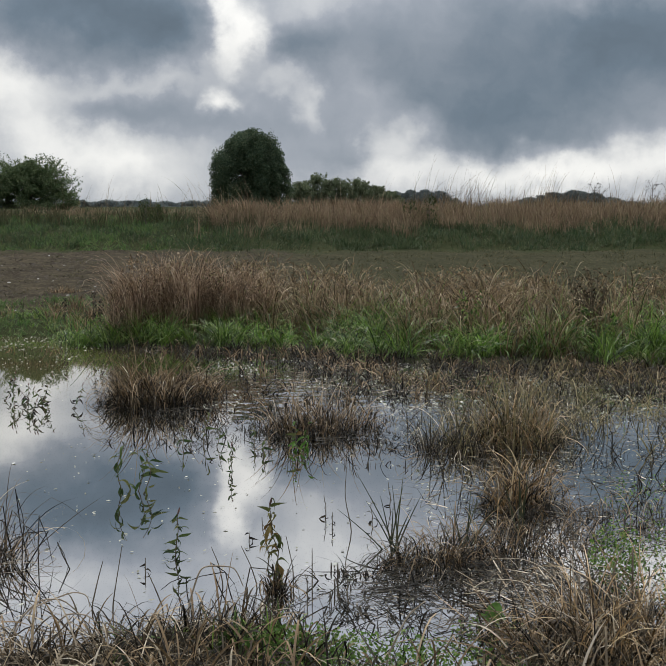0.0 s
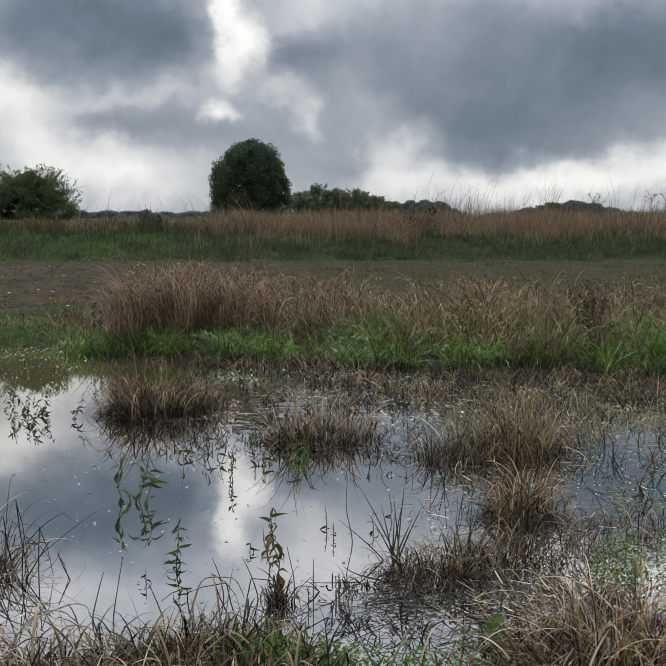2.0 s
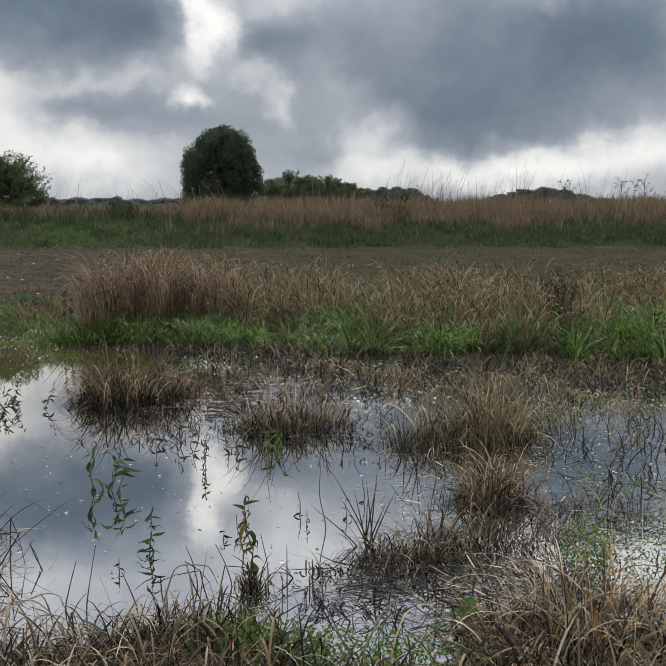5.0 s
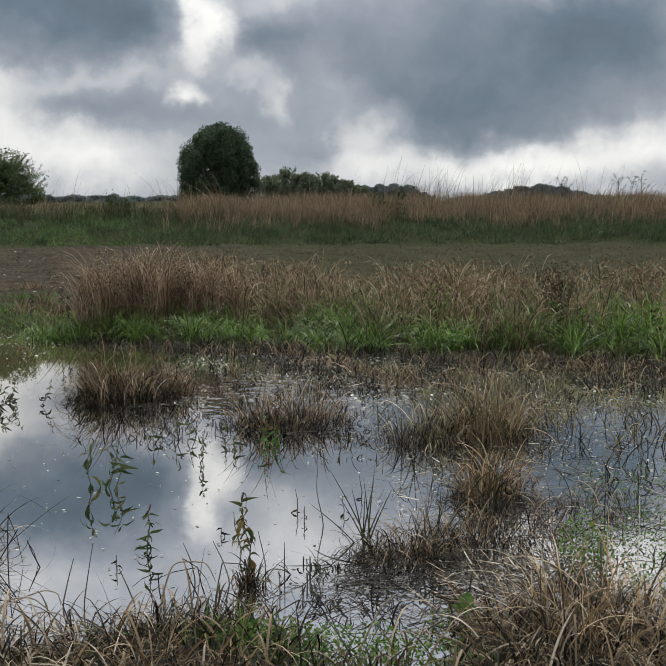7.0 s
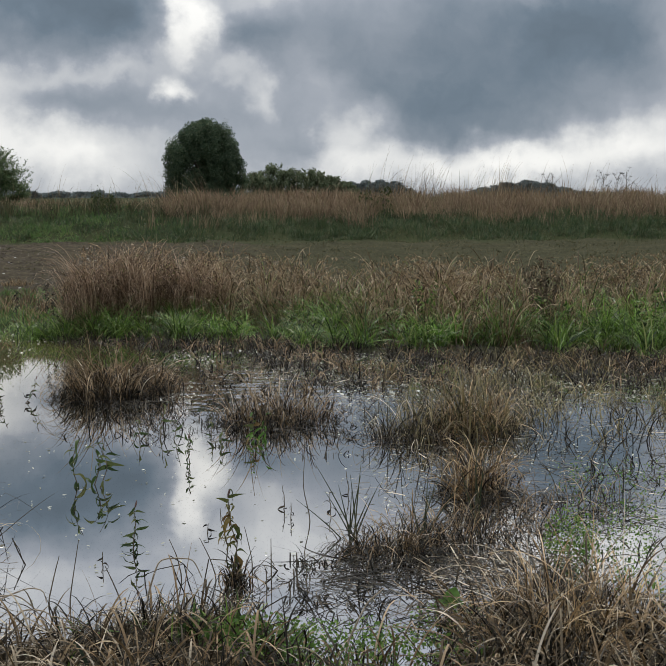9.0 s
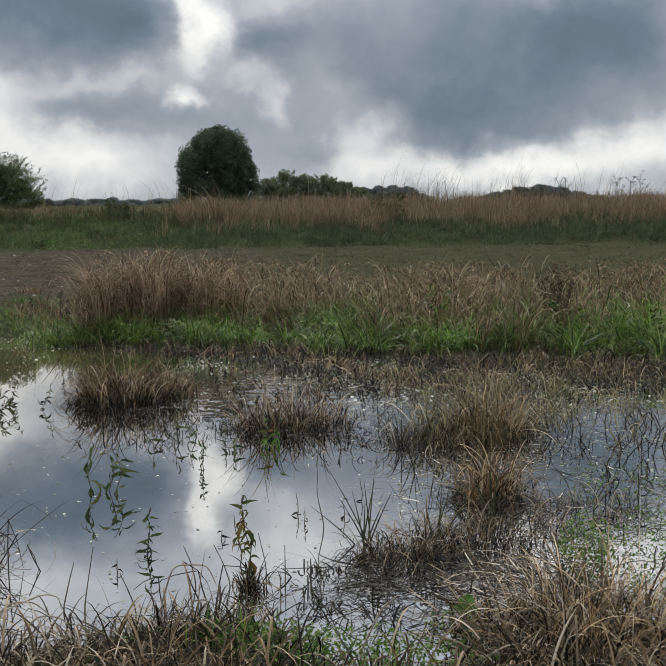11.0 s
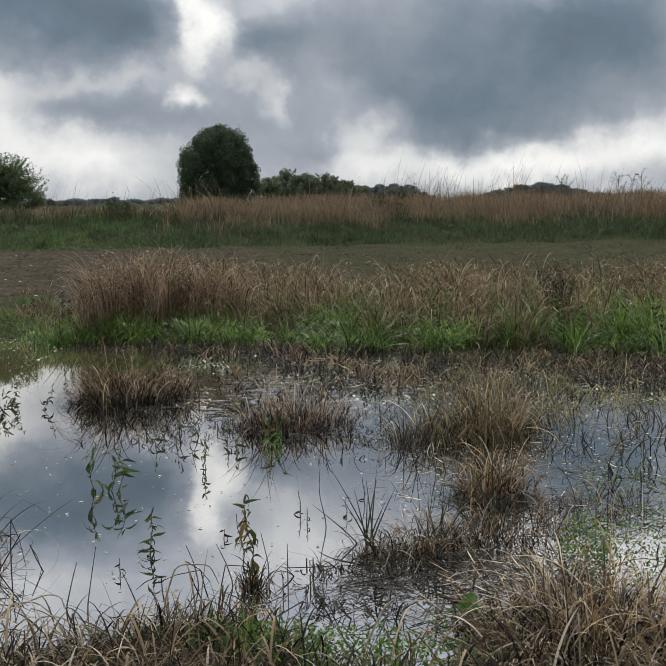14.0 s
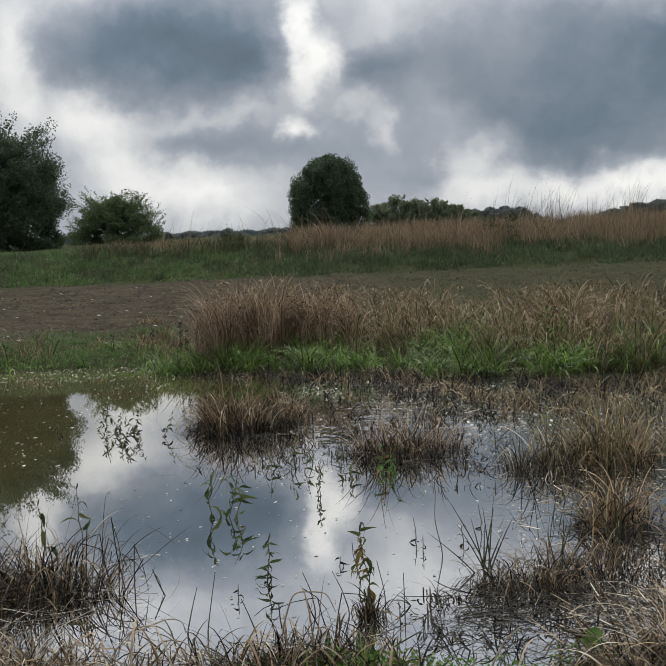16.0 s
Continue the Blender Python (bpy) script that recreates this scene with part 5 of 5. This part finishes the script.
def dock():
    base = tagged(new("dock_plant"), "broad green dock leaf above the near bank litter", "plant")
    base.location = (0.6, 3.28, 0.0)
    for turn, tilt, size in ((1.1, -0.65, 0.1), (-0.6, -0.5, 0.08), (2.5, -0.4, 0.07)):
        n = 8
        t = np.linspace(0, 1, n)
        w = 0.32 * np.sin(np.pi * t**0.75) ** 0.8 + 0.01
        verts = np.concatenate([np.stack([t, s * w, 0.12 * np.sin(np.pi * t) + 0.1 * abs(s)], -1) for s in (-1, 0, 1)])
        quads = [[r * n + k, r * n + k + 1, r * n + k + n + 1, r * n + k + n] for r in (0, 1) for k in range(n - 1)]
        leaf = part("leaf", (verts * size, quads), GREENLEAF, base, smooth=True)
        leaf.matrix_local = Matrix.LocRotScale((0, 0, 0.02), Euler((0.2, tilt, turn)), None)


dock()


def dock_stalk(x, y, h):
    base = tagged(new("dock_stalk"), "dark brown dock seed stalk on the far shore", "plant", "dock stalks")
    base.location = (x, y, float(lie(x, y)))
    t = np.linspace(0, 1, 5)
    part("stem", tube(np.stack([0.03 * t, 0 * t, h * t], -1), np.linspace(0.007, 0.003, 5), 5), STALK, base)
    z = rng.uniform(0.45, 1.0, 120) * h
    part("seed_cluster", leaf_cloud(np.stack([0.03 * z / h + rng.normal(0, 0.02, 120), rng.normal(0, 0.02, 120), z], -1), 0.02, 1.2), DARKSTEM, base, "dark brown clustered seeds")


for dx, dy, dh in [(-4.78, 15.8, 0.7), (-4.05, 15.0, 0.85), (-3.95, 15.05, 0.7)]:
    dock_stalk(dx, dy, dh)


def dead_weed(x, y, h):
    base = tagged(new("dead_weed"), "dead brown leafy weed above the dry grass", "plant", "dead weeds on the shore")
    base.location = (x, y, float(lie(x, y)))
    for i in range(6):
        a = i * 1.9
        tip = np.array([0.16 * math.cos(a), 0.1 * math.sin(a), h * rng.uniform(0.8, 1.05)])
        stem = part("stem", tube([(0, 0, 0), tip * np.array([0.4, 0.4, 0.5]), tip], [0.008, 0.006, 0.003], 4), STALK, base)
        t = rng.uniform(0.3, 1.0, 48)
        part("leafage", leaf_cloud(tip * t[:, None] + rng.normal(0, 0.024, (48, 3)), 0.018, 3.6, -0.2), WITHERED_AND_SHADE, stem, "withered brown leaves")


for dx, dy, dh in [(3.84, 13.0, 1.15), (3.68, 13.1, 1.05), (3.76, 12.9, 0.9)]:
    dead_weed(dx, dy, dh)


def hogweed(x, y, h):
    base = tagged(new("umbel_plant"), "dead branching umbel plant against the sky", "plant", "umbels on the bank")
    base.location = (x, y, float(lie(x, y)))
    part("stem", tube([(0, 0, 0), (0.03, 0, h * 0.5), (0, 0, h)], [0.012, 0.01, 0.006], 5), STALK, base)
    for i in range(11):
        a, s = i * 2.4, rng.uniform(0.45, 1.0)
        top = np.array([0.5 * math.cos(a) * (1.35 - s), 0.3 * math.sin(a), h * s + rng.uniform(0.1, 0.3)])
        branch = part("branch", tube([(0, 0, h * s * 0.9), (top[0] * 0.6, top[1] * 0.6, h * s + 0.1), top], [0.006, 0.005, 0.003], 4), STALK, base)
        p = rng.normal(size=(22, 3)) * np.array([0.05, 0.05, 0.02])
        part("seed_head", leaf_cloud(top + p, 0.022, 1.2), DARKSTEM, branch)


for hx, hy, hh in [(12.7, 43.8, 1.55), (13.1, 44.2, 1.3), (15.6, 44.0, 1.6), (16.2, 43.8, 1.5), (16.9, 44.4, 1.7), (5.6, 43.6, 1.2)]:
    hogweed(hx, hy, hh)


# lumps of trodden mud
def clods(n, x0, x1, y0, y1, size, keep):
    x, y = rng.uniform(x0, x1, n), rng.uniform(y0, y1, n)
    k = rng.random(n) < keep(x, y)
    x, y = x[k], y[k]
    n = len(x)
    a, s, t = rng.uniform(0, np.pi, n), size * rng.uniform(0.4, 1.5, n), rng.uniform(0.25, 0.6, n)
    corners = []
    for up, shrink in ((-0.3, 1.0), (1.0, 0.55)):
        for q in range(4):
            g = a + q * np.pi / 2 + rng.normal(0, 0.25, n)
            r = s * shrink * rng.uniform(0.7, 1.2, n)
            corners.append(np.stack([x + 1.4 * r * np.cos(g), y + r * np.sin(g), lie(x, y) + up * s * t * 0.8], -1))
    verts = np.stack(corners, 1).reshape(-1, 3)
    faces = np.array([[4, 5, 6, 7], [0, 1, 5, 4], [1, 2, 6, 5], [2, 3, 7, 6], [3, 0, 4, 7]])
    return verts, ((np.arange(n) * 8)[:, None, None] + faces[None]).reshape(-1, 4)


stuff("mud_clods", clods(5200, -16, 2, 19.5, 35, 0.055, lambda x, y: np.clip((1 - x) / 5, 0.1, 1) * wavy(x, y * 2)), MUDLUMP, "dark trodden clods of mud", "mud")
stuff("pale_stones", clods(150, -16, -3, 18.5, 32, 0.03, lambda x, y: np.ones_like(x)), STONE, "small pale stones on the mud", "stones")


# a dragonfly that crosses the view
def make_dragonfly():
    base = tagged(new("dragonfly"), "dark dragonfly darting over the pond", "dragonfly")
    s = np.linspace(0, 1, 8)
    part("abdomen", tube(np.stack([0 * s, -0.008 - 0.046 * s, 0.002 * np.sin(3 * s)], -1), [0.003, 0.0026, 0.002, 0.0018, 0.0019, 0.0022, 0.002, 0.0008], 8), INSECT, base, smooth=True)
    part("thorax", tube(np.stack([0 * s, -0.01 + 0.018 * s, 0 * s], -1), 0.005 * np.sin(np.pi * (0.08 + 0.84 * s)) + 0.0008, 8), INSECT, base, smooth=True)
    part("head", tube(np.stack([0 * s, 0.008 + 0.007 * s, 0 * s], -1), 0.0042 * np.sin(np.pi * (0.05 + 0.9 * s)) + 0.0004, 8), INSECT, base, smooth=True)
    for side in (-1, 1):
        for y0, sweep, length, up in ((0.002, 0.006, 0.046, 0.014), (-0.006, -0.008, 0.043, 0.004)):
            k = np.linspace(0, 1, 7)
            w = 0.0055 * np.sin(np.pi * (0.12 + 0.86 * k)) ** 0.6
            lead = np.stack([side * (0.003 + length * k), y0 + sweep * k + w, 0.004 + up * k], -1)
            trail = np.stack([side * (0.003 + length * k), y0 + sweep * k - w, 0.004 + up * k], -1)
            part("wing", (np.concatenate([lead, trail]), [[i, i + 1, i + 8, i + 7] for i in range(6)]), WING, base, "clear veined wing")
    return base


dragonfly = make_dragonfly()


def motions():
    walk(dragonfly, [
        (0, pose(1.95, 2.0, 0.115, 4, 0, 60)),
        (15.2, pose(1.95, 2.0, 0.115, 4, 0, 60)),
        (15.3, pose(1.7, 1.75, 0.7, 20, 0, 40)),
        (15.4, pose(1.0, 1.45, 1.5, 5, 0, 45)),
        (15.5, pose(0.345, 1.63, 1.847, -5, 0, 72)),
        (15.6, pose(-0.105, 3.2, 1.855, -25, 15, 12)),
        (15.7, pose(0.22, 6.0, 1.32, -12, 0, -10)),
        (15.8, pose(0.5, 9.0, 0.7, -8, 0, -6)),
        (15.9, pose(0.7, 11.4, 0.55, -5, 0, -5)),
        (16.0, pose(0.8, 13.0, 0.5, 0, 0, -4)),
    ])


motions()
